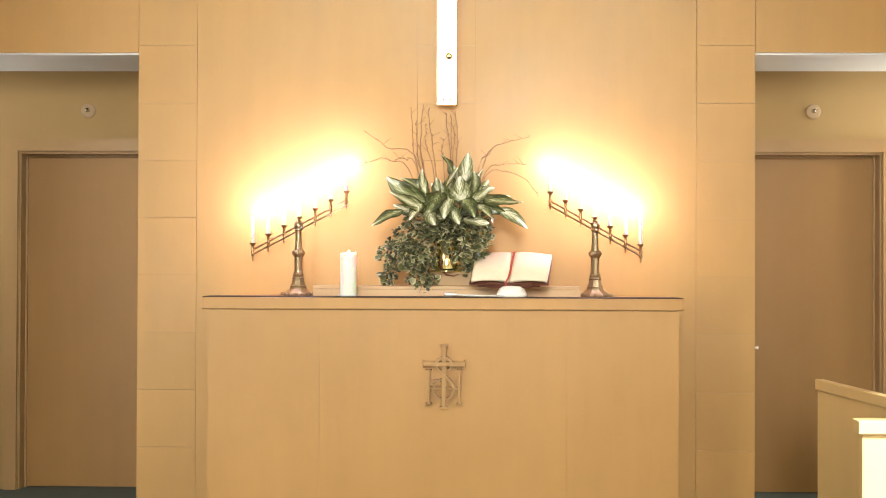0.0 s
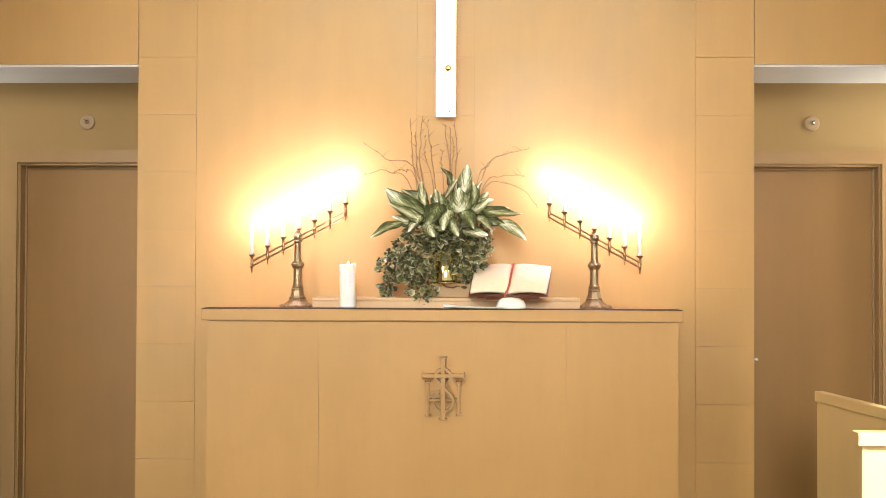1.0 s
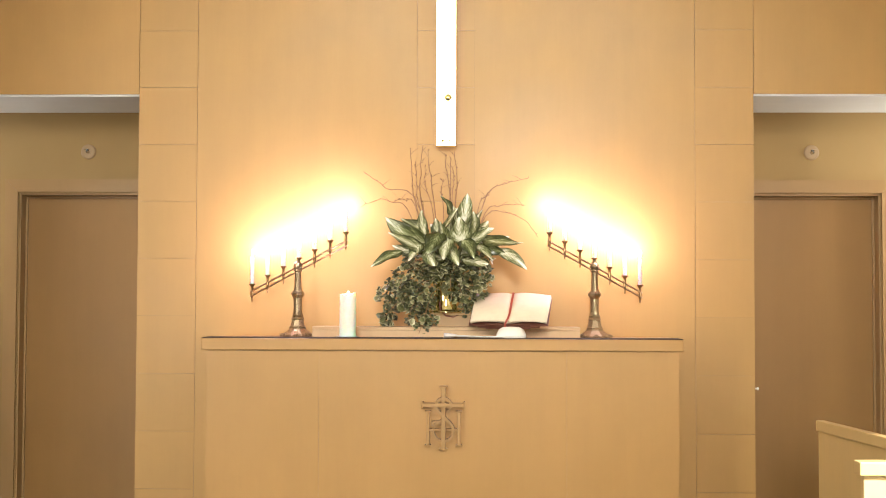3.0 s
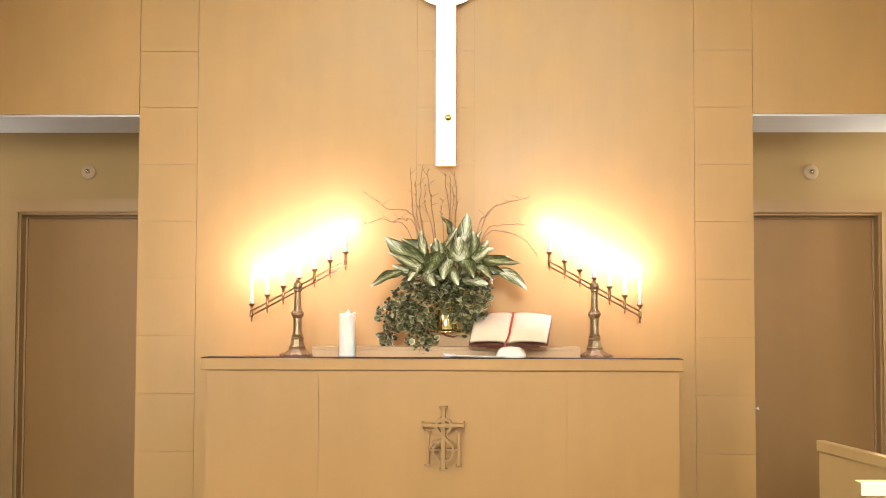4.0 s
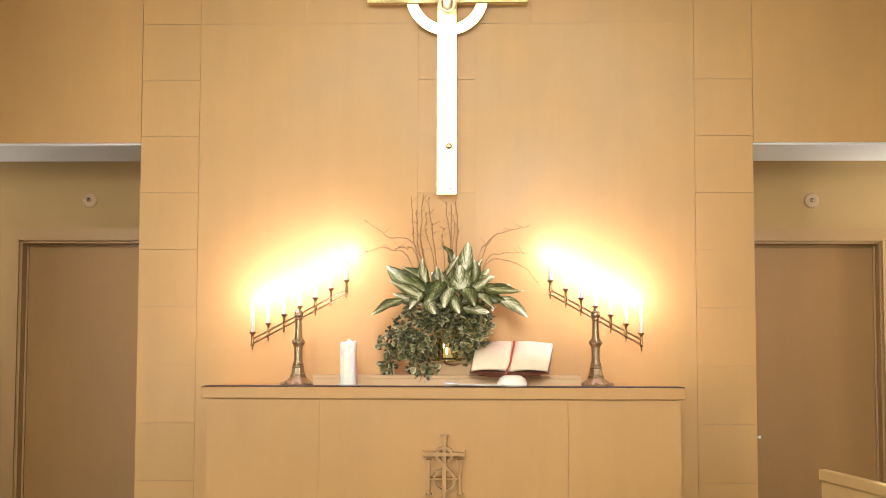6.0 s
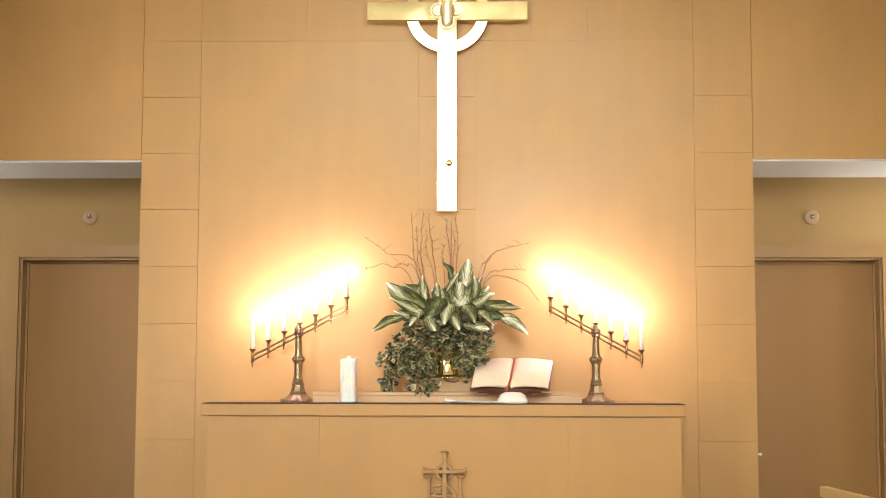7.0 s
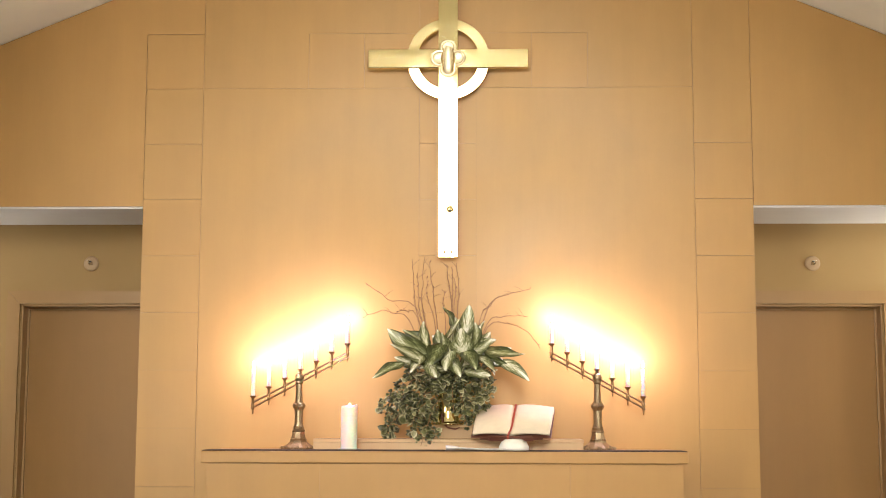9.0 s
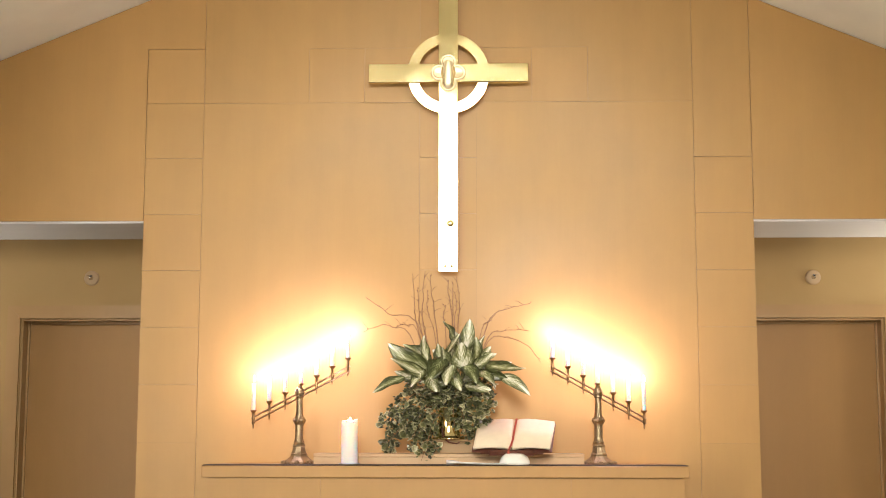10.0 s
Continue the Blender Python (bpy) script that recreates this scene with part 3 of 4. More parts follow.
# ---- open book on a stand ----
stand = thing("book_stand", (0.363, 7.07, ON_STRIP), "small white book stand on the altar", "book stand")
smooth(part("foot", turned([(0, 0), (0.074, 0), (0.078, 0.005), (0.077, 0.020), (0.064, 0.044), (0.046, 0.056), (0.014, 0.059), (0, 0.059)], 28), WHITE, stand, "white rounded foot"))
part("post", turned([(0, 0.0592), (0.012, 0.0592), (0.010, 0.075), (0, 0.075)], 12), OLD_BRASS, stand)
BOOK = pose(0.347, 7.07, 1.309, 0, 0, -9) @ pose(0, 0, 0, 35, 0, 0) @ Matrix.Diagonal((1.06, 1.05, 1.01, 1))


def placed(bm, m, ob):
    bmesh.ops.transform(bm, matrix=Matrix.Translation(-ob.location) @ m, verts=bm.verts)
    return bm


part("rest", placed(box(-0.155, 0.155, -0.020, 0.200, -0.040, -0.030, 0.003), BOOK, stand), LEATHER, stand, "dark wooden rest")
part("ledge", placed(box(-0.110, 0.110, -0.030, -0.0205, -0.040, -0.010, 0.003), BOOK, stand), LEATHER, stand, "dark wooden ledge")
book = thing("open_book", (0.355, 7.07, 1.309), "large open book with cream pages and red ribbon", "book")
part("cover", placed(box(-0.197, 0.197, -0.018, 0.226, -0.0295, -0.0255, 0.0015), BOOK, book), LEATHER, book, "dark red leather cover")


def page_block(s):
    """One side of the open book: it swells beside the fold and thins towards the edge."""
    bm = bmesh.new()
    rows = []
    for i in range(15):
        u = i / 14
        top = -0.003 + 0.010 * math.sin(math.pi * min(1, u * 1.1) ** 0.5) - 0.004 * u * u
        low = -0.0252
        arch = low + 0.016 * math.sin(math.pi * u) ** 0.6
        rows.append([bm.verts.new((s * (0.0015 + u * (0.186 + 0.002 * k)), yy, zz)) for k, (yy, zz) in enumerate(((-0.012 + 0.006 * u, arch), (-0.012 + 0.004 * u, top), (0.220 + 0.004 * math.sin(3 * u), top), (0.220, low)))])
    for a, b in zip(rows, rows[1:]):
        for k in range(4):
            bm.faces.new((a[k], a[(k + 1) % 4], b[(k + 1) % 4], b[k]))
    bm.faces.new(rows[0])
    bm.faces.new(rows[-1][::-1])
    return bm


for s in (-1, 1):
    smooth(part("page_block", placed(page_block(s), BOOK, book), PAPER, book))
bm = bmesh.new()
strip = [(0.002, 0.229, 0.004), (0.003, 0.20, 0.006), (0.001, 0.10, 0.001), (0.002, 0.05, 0.001), (-0.002, 0.0, 0.003), (-0.006, -0.020, 0.006), (-0.012, -0.034, -0.008), (-0.010, -0.046, -0.030)]
rows = [[bm.verts.new((x + dx, y, z + dz)) for dx, dz in ((-0.005, 0), (0.005, 0), (0.005, 0.0012), (-0.005, 0.0012))] for x, y, z in strip]
for a, b in zip(rows, rows[1:]):
    for k in range(4):
        bm.faces.new((a[k], a[(k + 1) % 4], b[(k + 1) % 4], b[k]))
bm.faces.new(rows[0])
bm.faces.new(rows[-1][::-1])
part("ribbon", placed(bm, BOOK, book), RIBBON, book, "red ribbon marker")

# ---- candle snuffer lying on the altar ----
snuffer = thing("candle_snuffer", (0.11, 6.975, ON_STRIP), "silver candle snuffer lying on the altar", "snuffer")
part("rod", tube([(-0.035, 0, 0.0115), (0.10, 0.004, 0.0065), (0.21, 0.01, 0.0065)], [0.0055, 0.005, 0.005], 8), SILVER, snuffer)
smooth(part("bell", turned([(0, 0), (0.005, 0.0), (0.008, 0.014), (0.012, 0.038), (0.013, 0.066), (0.0115, 0.066), (0.008, 0.030), (0, 0.010)], 16), SILVER, snuffer)).matrix_basis = pose(-0.030, 0, 0.0135, 0, -90, 0)

# ---- brass cross on the wall ----
CX, CF, CB = 0.0105, WALL_Y - 0.075, WALL_Y - 0.035
ARM_Z = 3.392
cross = thing("wall_cross", (CX, WALL_Y, 2.26), "polished brass ringed cross hung on the panelled wall", "cross")


def cbar(x0, x1, z0, z1, y0=CF, y1=CB):
    return on(cross, box(x0, x1, y0, y1, z0, z1, 0.0045))


part("shaft", cbar(CX - 0.056, CX + 0.056, 2.258, 4.02), BRASS, cross)
part("arm", cbar(CX - 0.452, CX - 0.0562, ARM_Z - 0.055, ARM_Z + 0.055), BRASS, cross)
part("arm", cbar(CX + 0.0562, CX + 0.452, ARM_Z - 0.055, ARM_Z + 0.055), BRASS, cross)
bm = bmesh.new()
loop = []
for k in range(72):
    c, s = math.cos(2 * math.pi * k / 72), math.sin(2 * math.pi * k / 72)
    loop.append([bm.verts.new((CX + r * c, y, ARM_Z + r * s)) for r, y in ((0.173, CF + 0.010), (0.175, CF + 0.008), (0.231, CF + 0.008), (0.233, CF + 0.010), (0.233, CB - 0.004), (0.173, CB - 0.004))])
for a, c in zip(loop, loop[1:] + loop[:1]):
    for k in range(6):
        bm.faces.new((a[k], a[(k + 1) % 6], c[(k + 1) % 6], c[k]))
tilt = Matrix.Translation((CX, CB - 0.010, ARM_Z)) @ Matrix.Rotation(radians(0.9), 4, "X") @ Matrix.Translation((-CX, 0.010 - CB, -ARM_Z))
bmesh.ops.transform(bm, matrix=tilt, verts=bm.verts)
part("ring", on(cross, bm), BRASS, cross)
# a raised figure stays a plain shape: four lobes and an upright oval
medal = part("medallion", on(cross, turned([(0, 0), (0.062, 0), (0.066, 0.006), (0.058, 0.010), (0.030, 0.012), (0, 0.012)], 20)), GILT, cross)
medal.data.transform(Matrix.Translation(cross.location))
medal.data.transform(Matrix.Translation((CX, CF - 0.0005, ARM_Z)) @ Matrix.Rotation(radians(90), 4, "X"))
medal.data.transform(Matrix.Translation(-cross.location))
for dx, dz in ((0.052, 0), (-0.052, 0), (0, 0.060), (0, -0.062)):
    lobe = smooth(part("lobe", turned([(0, 0), (0.044, 0), (0.048, 0.004), (0.045, 0.014), (0.038, 0.016), (0.034, 0.012), (0, 0.014)], 16), RELIEF, cross))
    rim = part("lobe_line", tube([(0.033 * math.cos(k * math.pi / 8), 0.033 * math.sin(k * math.pi / 8), 0.0135) for k in range(17)], [0.0022] * 17, 6), GILT, cross)
    rim.data.transform(Matrix.Translation((dx, CF - 0.001 - WALL_Y, ARM_Z + dz - 2.26)) @ Matrix.Rotation(radians(90), 4, "X"))
    lobe.data.transform(Matrix.Translation((dx, CF - 0.001 - WALL_Y, ARM_Z + dz - 2.26)) @ Matrix.Rotation(radians(90), 4, "X"))
relief = smooth(part("relief", turned([(0, -0.095), (0.020, -0.092), (0.028, -0.06), (0.026, -0.02), (0.030, 0.02), (0.020, 0.045), (0.020, 0.058), (0.012, 0.070), (0, 0.072)], 16), RELIEF, cross, "plain raised brass relief"))
relief.data.transform(Matrix.Translation((0, CF - 0.012 - WALL_Y, ARM_Z - 2.26)) @ Matrix.Diagonal((0.95, 0.45, 1, 1)))
for dx in (-0.036, 0.036):
    fold = smooth(part("relief_outline", tube([(dx * 0.7, CF - 0.012 - WALL_Y, ARM_Z - 2.26 + 0.055), (dx, CF - 0.014 - WALL_Y, ARM_Z - 2.26), (dx * 0.6, CF - 0.012 - WALL_Y, ARM_Z - 2.26 - 0.08)], [0.003, 0.007, 0.004], 8), GILT, cross))
for z in (2.42, 2.86, 3.80):
    part("wall_bracket", on(cross, box(CX - 0.02, CX + 0.02, CB + 0.0005, WALL_Y + 0.001, z, z + 0.04, 0.002)), SOCKET_BRASS, cross)
boss = smooth(part("boss", turned([(0, 0), (0.021, 0), (0.020, 0.005), (0.012, 0.010), (0, 0.012)], 16), BRASS, cross))
boss.data.transform(Matrix.Translation((0.012, CF - WALL_Y - 0.0003, 2.53 - 2.26)) @ Matrix.Rotation(radians(90), 4, "X"))
for dx in (-0.018, 0.020):
    screw = smooth(part("screw", turned([(0, 0), (0.008, 0), (0.007, 0.004), (0, 0.005)], 12), SOCKET_BRASS, cross))
    screw.data.transform(Matrix.Translation((dx, CF - WALL_Y - 0.0003, 0.03)) @ Matrix.Rotation(radians(90), 4, "X"))

# ---- flower arrangement ----
arr = thing("flower_arrangement", (0.03, 7.31, BOX_TOP), "arrangement of variegated leaves, ivy and bare twigs", "plant")
AXC, AYC = 0.03, 7.31
pot = smooth(part("pot", turned([(0, 0), (0.088, 0), (0.092, 0.003), (0.090, 0.008), (0.066, 0.014), (0.0625, 0.020), (0.0625, 0.160), (0.066, 0.164), (0.066, 0.170), (0.061, 0.170), (0.058, 0.12), (0, 0.11)], 32), BRASS, arr, "polished brass pot on a flared foot"))
pot.data.transform(Matrix.Translation((-0.012, -0.02, 0)))


def leaf_mesh(name, length, half, arch, fold, wave, twist, bend):
    """A broad pointed blade along x from its stem to its tip, arched, folded at the midrib and wavy at the rim."""
    me = bpy.data.meshes.new(name)
    nu, nv = 15, 9
    verts, faces, uvs = [], [], []
    for i in range(nu):
        u = i / (nu - 1)
        w = half * (math.sin(math.pi * u ** 0.78) ** 0.66) * (1.05 - 0.25 * u ** 3) + 0.0012
        t = twist * (u - 0.3)
        for j in range(nv):
            v = j / (nv - 1) * 2 - 1
            y = v * w
            z = fold * abs(v) * w + wave * w * math.sin(9 * u + 3 * v) * v * v
            verts.append((length * u, y * math.cos(t) - z * math.sin(t) + 4 * bend * length * u * (1 - u), 4 * arch * length * u * (1 - u) + y * math.sin(t) + z * math.cos(t)))
            uvs.append((u, (v + 1) / 2))
    for i in range(nu - 1):
        for j in range(nv - 1):
            faces.append((i * nv + j, (i + 1) * nv + j, (i + 1) * nv + j + 1, i * nv + j + 1))
    top = len(verts)
    verts += [(x, y, z - 0.0012) for x, y, z in verts]
    uvs += uvs[:]
    faces += [tuple(top + k for k in f[::-1]) for f in faces]
    rim = [i * nv for i in range(nu)] + [(nu - 1) * nv + j for j in range(1, nv)] + [i * nv + nv - 1 for i in range(nu - 2, -1, -1)] + [j for j in range(nv - 2, 0, -1)]
    for a, b in zip(rim, rim[1:] + rim[:1]):
        faces.append((b, a, top + a, top + b))
    me.from_pydata(verts, [], faces)
    layer = me.uv_layers.new(name="UVMap")
    for loop in me.loops:
        layer.data[loop.index].uv = uvs[loop.vertex_index]
    for p in me.polygons:
        p.use_smooth = True
    return me


random.seed(11)
# each broad leaf: x and height of its stem end and of its tip, how far the tip comes forward, half width, roll
SIDE_LEAVES = [
    (-0.212, 1.670, -0.371, 1.587, 0.10, 0.032, 15), (-0.092, 1.716, -0.296, 1.842, 0.06, 0.058, -20), (-0.086, 1.668, -0.278, 1.761, 0.10, 0.045, 20),
    (-0.073, 1.765, -0.220, 1.842, 0.00, 0.034, 10), (0.204, 1.737, 0.420, 1.715, 0.07, 0.045, -15), (0.288, 1.674, 0.442, 1.574, 0.09, 0.034, 20),
    (0.165, 1.710, 0.349, 1.747, 0.00, 0.034, 25), (0.171, 1.735, 0.269, 1.789, 0.05, 0.029, -10), (-0.128, 1.674, -0.263, 1.698, 0.03, 0.036, -25),
    (0.190, 1.686, 0.337, 1.650, 0.05, 0.034, 25),
]
CROWN_LEAVES = [
    (-0.086, 1.747, -0.111, 1.886, 0.02, 0.029, 30), (-0.128, 1.759, -0.126, 1.862, 0.00, 0.022, -30), (0.045, 1.856, -0.009, 1.963, 0.03, 0.027, 35),
    (0.012, 1.795, 0.077, 1.890, 0.10, 0.025, -40), (0.099, 1.801, 0.131, 1.970, 0.04, 0.047, -25), (0.159, 1.759, 0.163, 1.878, 0.03, 0.029, 20),
    (0.080, 1.759, 0.043, 1.917, -0.02, 0.037, 10), (0.184, 1.771, 0.212, 1.890, -0.03, 0.026, -10), (-0.031, 1.735, -0.040, 1.844, 0.00, 0.032, -20),
    (0.116, 1.759, 0.190, 1.862, 0.00, 0.030, 30),
]
FRONT_LEAVES = [
    (-0.009, 1.771, -0.073, 1.656, 0.14, 0.060, 8), (0.116, 1.704, 0.089, 1.842, 0.11, 0.066, -10), (0.049, 1.747, 0.009, 1.625, 0.14, 0.044, -15),
    (0.141, 1.725, 0.248, 1.788, 0.12, 0.034, 15), (-0.073, 1.686, -0.040, 1.591, 0.12, 0.042, 10), (0.098, 1.729, 0.165, 1.632, 0.14, 0.045, 0),
    (-0.116, 1.710, -0.175, 1.616, 0.11, 0.038, 15), (0.184, 1.704, 0.266, 1.619, 0.10, 0.038, -20), (0.031, 1.698, 0.086, 1.595, 0.13, 0.036, 20),
    (0.012, 1.710, -0.012, 1.820, 0.09, 0.041, 20),
]
BACK_LEAVES = [
    (-0.006, 1.698, -0.067, 1.814, -0.04, 0.045, 0), (0.043, 1.710, 0.031, 1.856, -0.05, 0.045, 10), (0.116, 1.698, 0.239, 1.832, -0.04, 0.041, -20),
    (-0.031, 1.674, -0.202, 1.729, -0.03, 0.041, 15), (0.116, 1.674, 0.312, 1.674, -0.03, 0.041, -10), (0.031, 1.650, -0.092, 1.747, 0.04, 0.048, 20),
    (0.092, 1.650, 0.190, 1.759, 0.04, 0.048, -15), (0.018, 1.625, -0.128, 1.638, 0.05, 0.044, 25), (0.104, 1.625, 0.239, 1.601, 0.05, 0.041, -25),
]
HOME = Vector(arr.location)


def leaf_pose(start, way, roll):
    x = Vector(way).normalized()
    side = Vector((0, 0, 1)).cross(x)
    side = side.normalized() if side.length > 0.2 else Vector((1, 0, 0)).cross(x).normalized()
    up = x.cross(side)
    m = Matrix((x, side, up)).transposed().to_4x4()
    return Matrix.Translation(start) @ m @ Matrix.Rotation(radians(roll), 4, "X")


for x0, z0, x1, z1, fwd, half, roll in SIDE_LEAVES + CROWN_LEAVES + FRONT_LEAVES + BACK_LEAVES:
    start = Vector((x0, AYC - 0.05 - 0.45 * max(fwd, 0), z0)) - HOME
    way = Vector((x1, AYC - 0.05 - 1.1 * fwd, z1)) - HOME - start
    me = leaf_mesh("large_leaf", way.length * 1.04, half * 0.9, random.uniform(0.03, 0.10), random.uniform(0.10, 0.35), random.uniform(0.08, 0.32), random.uniform(-1.0, 1.0), random.uniform(-0.13, 0.13))
    me.materials.append(LEAF)
    o = new("large_leaf", me)
    o.parent = arr
    # the blade turns its face to the room
    face = leaf_pose(start, way, 0)
    up = face.to_3x3() @ Vector((0, 0, 1))
    want = Vector((0, -1, 0.35))
    ax = way.normalized()
    a = up - ax * up.dot(ax)
    b = want - ax * want.dot(ax)
    turn = math.atan2(ax.dot(a.cross(b)), a.dot(b))
    o.matrix_basis = face @ Matrix.Rotation(turn + radians(roll), 4, "X")
    stem = [Vector((0.2 * (x0 - AXC), 0.0, 0.10)), (start + Vector((0, 0, 0.10))) * 0.5 + Vector((0, 0, 0.03)), start + way * 0.04]
    part("stem", tube(stem, [0.0035, 0.003, 0.0022], 5), IVY, arr)


def ivy_mesh(size, cup):
    me = bpy.data.meshes.new("ivy_leaf")
    outline = [(0, 0), (0.22, 0.44), (0.66, 0.40), (1.0, 0.0), (0.66, -0.40), (0.22, -0.44)]
    verts = [(0.42 * size, 0, cup * 0.25 * size)] + [(x * size, y * size, -cup * abs(y) * size - 0.25 * cup * x * x * size) for x, y in outline]
    n = len(verts)
    verts += [(x, y, z - 0.0008) for x, y, z in verts]
    faces = []
    for k in range(6):
        a, b = 1 + k, 1 + (k + 1) % 6
        faces += [(0, a, b), (n, n + b, n + a), (a, n + a, n + b, b)]
    me.from_pydata(verts, [], faces)
    layer = me.uv_layers.new(name="UVMap")
    for loop in me.loops:
        layer.data[loop.index].uv = (0.0 if loop.vertex_index % n == 0 else 1.0, 0.5)
    me.materials.append(IVY)
    return me


IVIES = [ivy_mesh(s, c) for s, c in ((0.040, 0.5), (0.036, 0.2), (0.046, 0.35), (0.033, 0.8))]
random.seed(23)
# ivy hangs in masses: centre x, height, half widths, how far it comes forward, how many
MASSES = [(0.07, 1.47, 0.05, 0.07, 0.13, 16), (-0.14, 1.53, 0.14, 0.09, 0.10, 54), (-0.23, 1.44, 0.125, 0.08, 0.11, 48), (-0.14, 1.42, 0.10, 0.08, 0.12, 38), (0.02, 1.56, 0.10, 0.07, 0.10, 30),
          (0.15, 1.54, 0.12, 0.09, 0.10, 52), (0.16, 1.43, 0.09, 0.07, 0.09, 28), (-0.11, 1.29, 0.08, 0.06, 0.13, 20), (-0.29, 1.33, 0.035, 0.07, 0.12, 14),
          (0.17, 1.36, 0.085, 0.07, 0.05, 24), (-0.075, 1.40, 0.035, 0.06, 0.15, 12), (-0.02, 1.575, 0.12, 0.06, 0.13, 22),
          (-0.07, 1.63, 0.15, 0.05, 0.07, 24), (0.14, 1.63, 0.13, 0.05, 0.07, 22)]
for mx, mz, rx, rz, fy, count in MASSES:
    for k in range(count):
        a, r = random.uniform(0, 2 * math.pi), math.sqrt(random.random())
        x, z = mx + rx * r * math.cos(a), mz + rz * r * math.sin(a)
        y = AYC - 0.02 - fy * random.uniform(0.2, 1.0) * (1.05 - 0.5 * r)
        way = Vector((random.uniform(-0.9, 0.9) + 0.6 * math.cos(a), random.uniform(-1.0, -0.1), random.uniform(-1.0, 0.35)))
        o = new("ivy_leaf", random.choice(IVIES))
        o.parent = arr
        s = random.uniform(0.62, 1.05)
        o.matrix_basis = leaf_pose(Vector((x, y, z)) - HOME, way, random.uniform(-60, 60)) @ Matrix.Scale(s, 4)
verts, faces = [], []
for k in range(2000):
    mx, mz, rx, rz, fy, _ = random.choices(MASSES, weights=[m[5] for m in MASSES])[0]
    a, r = random.uniform(0, 2 * math.pi), math.sqrt(random.random()) * 0.95
    at = Vector((mx + rx * r * math.cos(a), AYC - 0.02 - fy * random.uniform(0.0, 0.8) * (1.05 - 0.5 * r), mz + rz * r * math.sin(a))) - HOME
    way = Vector((random.uniform(-0.9, 0.9) + 0.5 * math.cos(a), random.uniform(-1.0, 0.2), random.uniform(-1.0, 0.35)))
    m = leaf_pose(at, way, random.uniform(-70, 70)) @ Matrix.Scale(random.uniform(0.45, 0.8), 4)
    src = random.choice(IVIES)
    n0 = len(verts)
    verts += [m @ v.co for v in src.vertices]
    faces += [tuple(n0 + i for i in p.vertices) for p in src.polygons]
me = bpy.data.meshes.new("ivy_foliage")
me.from_pydata(verts, [], faces)
layer = me.uv_layers.new(name="UVMap")
for loop in me.loops:
    layer.data[loop.index].uv = (0.0 if loop.vertex_index % 7 == 0 else 1.0, 0.5)
me.materials.append(IVY_MASS)
foliage = new("ivy_foliage", me)
foliage.parent = arr
tagged(foliage, "dense small dark ivy leaves", kind="stuff")
for k in range(16):
    mx, mz, rx, rz, fy, _ = MASSES[k % 14]
    a = random.uniform(0, 6.28)
    end = Vector((mx + rx * 0.7 * math.cos(a), AYC - 0.03 - fy * 0.6, mz + rz * 0.7 * math.sin(a) - 0.02)) - HOME
    mid = end * 0.5 + Vector((0, -0.02, 0.14))
    part("ivy_vine", tube([Vector((0, 0, 0.12)), mid * 0.7 + Vector((0, 0, 0.05)), mid * 0.5 + end * 0.5 + Vector((0, -0.01, 0.02)), end], [0.003, 0.0025, 0.002, 0.0015], 5), TWIG, arr)

loose = [Vector((x, -0.085, z - BOX_TOP)) for x, z in ((-0.045, 1.40), (-0.040, 1.352), (-0.012, 1.326), (0.030, 1.318), (0.052, 1.328))]
part("ivy_vine", tube(loose, [0.004, 0.0045, 0.005, 0.004, 0.002], 6), LEATHER, arr, "dark hanging vine end")

# bare twigs: thickness, then the points x and height that each runs through
UPRIGHT_TWIGS = [(0.0034, (-0.15, 1.93), (-0.165, 2.05), (-0.174, 2.217)), (0.0030, (-0.13, 1.93), (-0.142, 2.03), (-0.150, 2.14)), (0.0034, (-0.12, 1.95), (-0.124, 2.08), (-0.113, 2.245)),
         (0.0036, (-0.050, 1.93), (-0.066, 2.07), (-0.085, 2.21)), (0.0026, (-0.06, 1.90), (-0.095, 2.02), (-0.100, 2.13)), (0.0034, (0.035, 1.95), (0.024, 2.08), (0.004, 2.205)),
         (0.0032, (0.040, 1.95), (0.038, 2.07), (0.036, 2.19)), (0.0032, (0.070, 1.95), (0.073, 2.06), (0.063, 2.21)), (0.0024, (0.00, 1.90), (-0.012, 1.99), (-0.008, 2.06)), (0.0028, (0.05, 1.95), (0.052, 2.05), (0.048, 2.15))]
ARCHING_TWIGS = [(0.0034, (-0.145, 1.950), (-0.298, 2.007), (-0.344, 2.041), (-0.432, 2.103)), (0.0030, (-0.185, 1.885), (-0.276, 1.935), (-0.344, 1.950), (-0.440, 1.916)), (0.0024, (-0.15, 1.91), (-0.20, 1.945), (-0.235, 1.95), (-0.26, 1.93)),
         (0.0036, (0.205, 1.90), (0.257, 2.007), (0.342, 2.041), (0.450, 2.072)), (0.0028, (0.220, 1.87), (0.302, 1.916), (0.382, 1.924), (0.441, 1.924)), (0.0030, (0.220, 1.85), (0.336, 1.882), (0.450, 1.831), (0.506, 1.746)),
         (0.0026, (0.19, 1.90), (0.215, 1.96), (0.250, 1.99)), (0.0024, (-0.10, 1.88), (-0.115, 1.95), (-0.135, 2.02))]


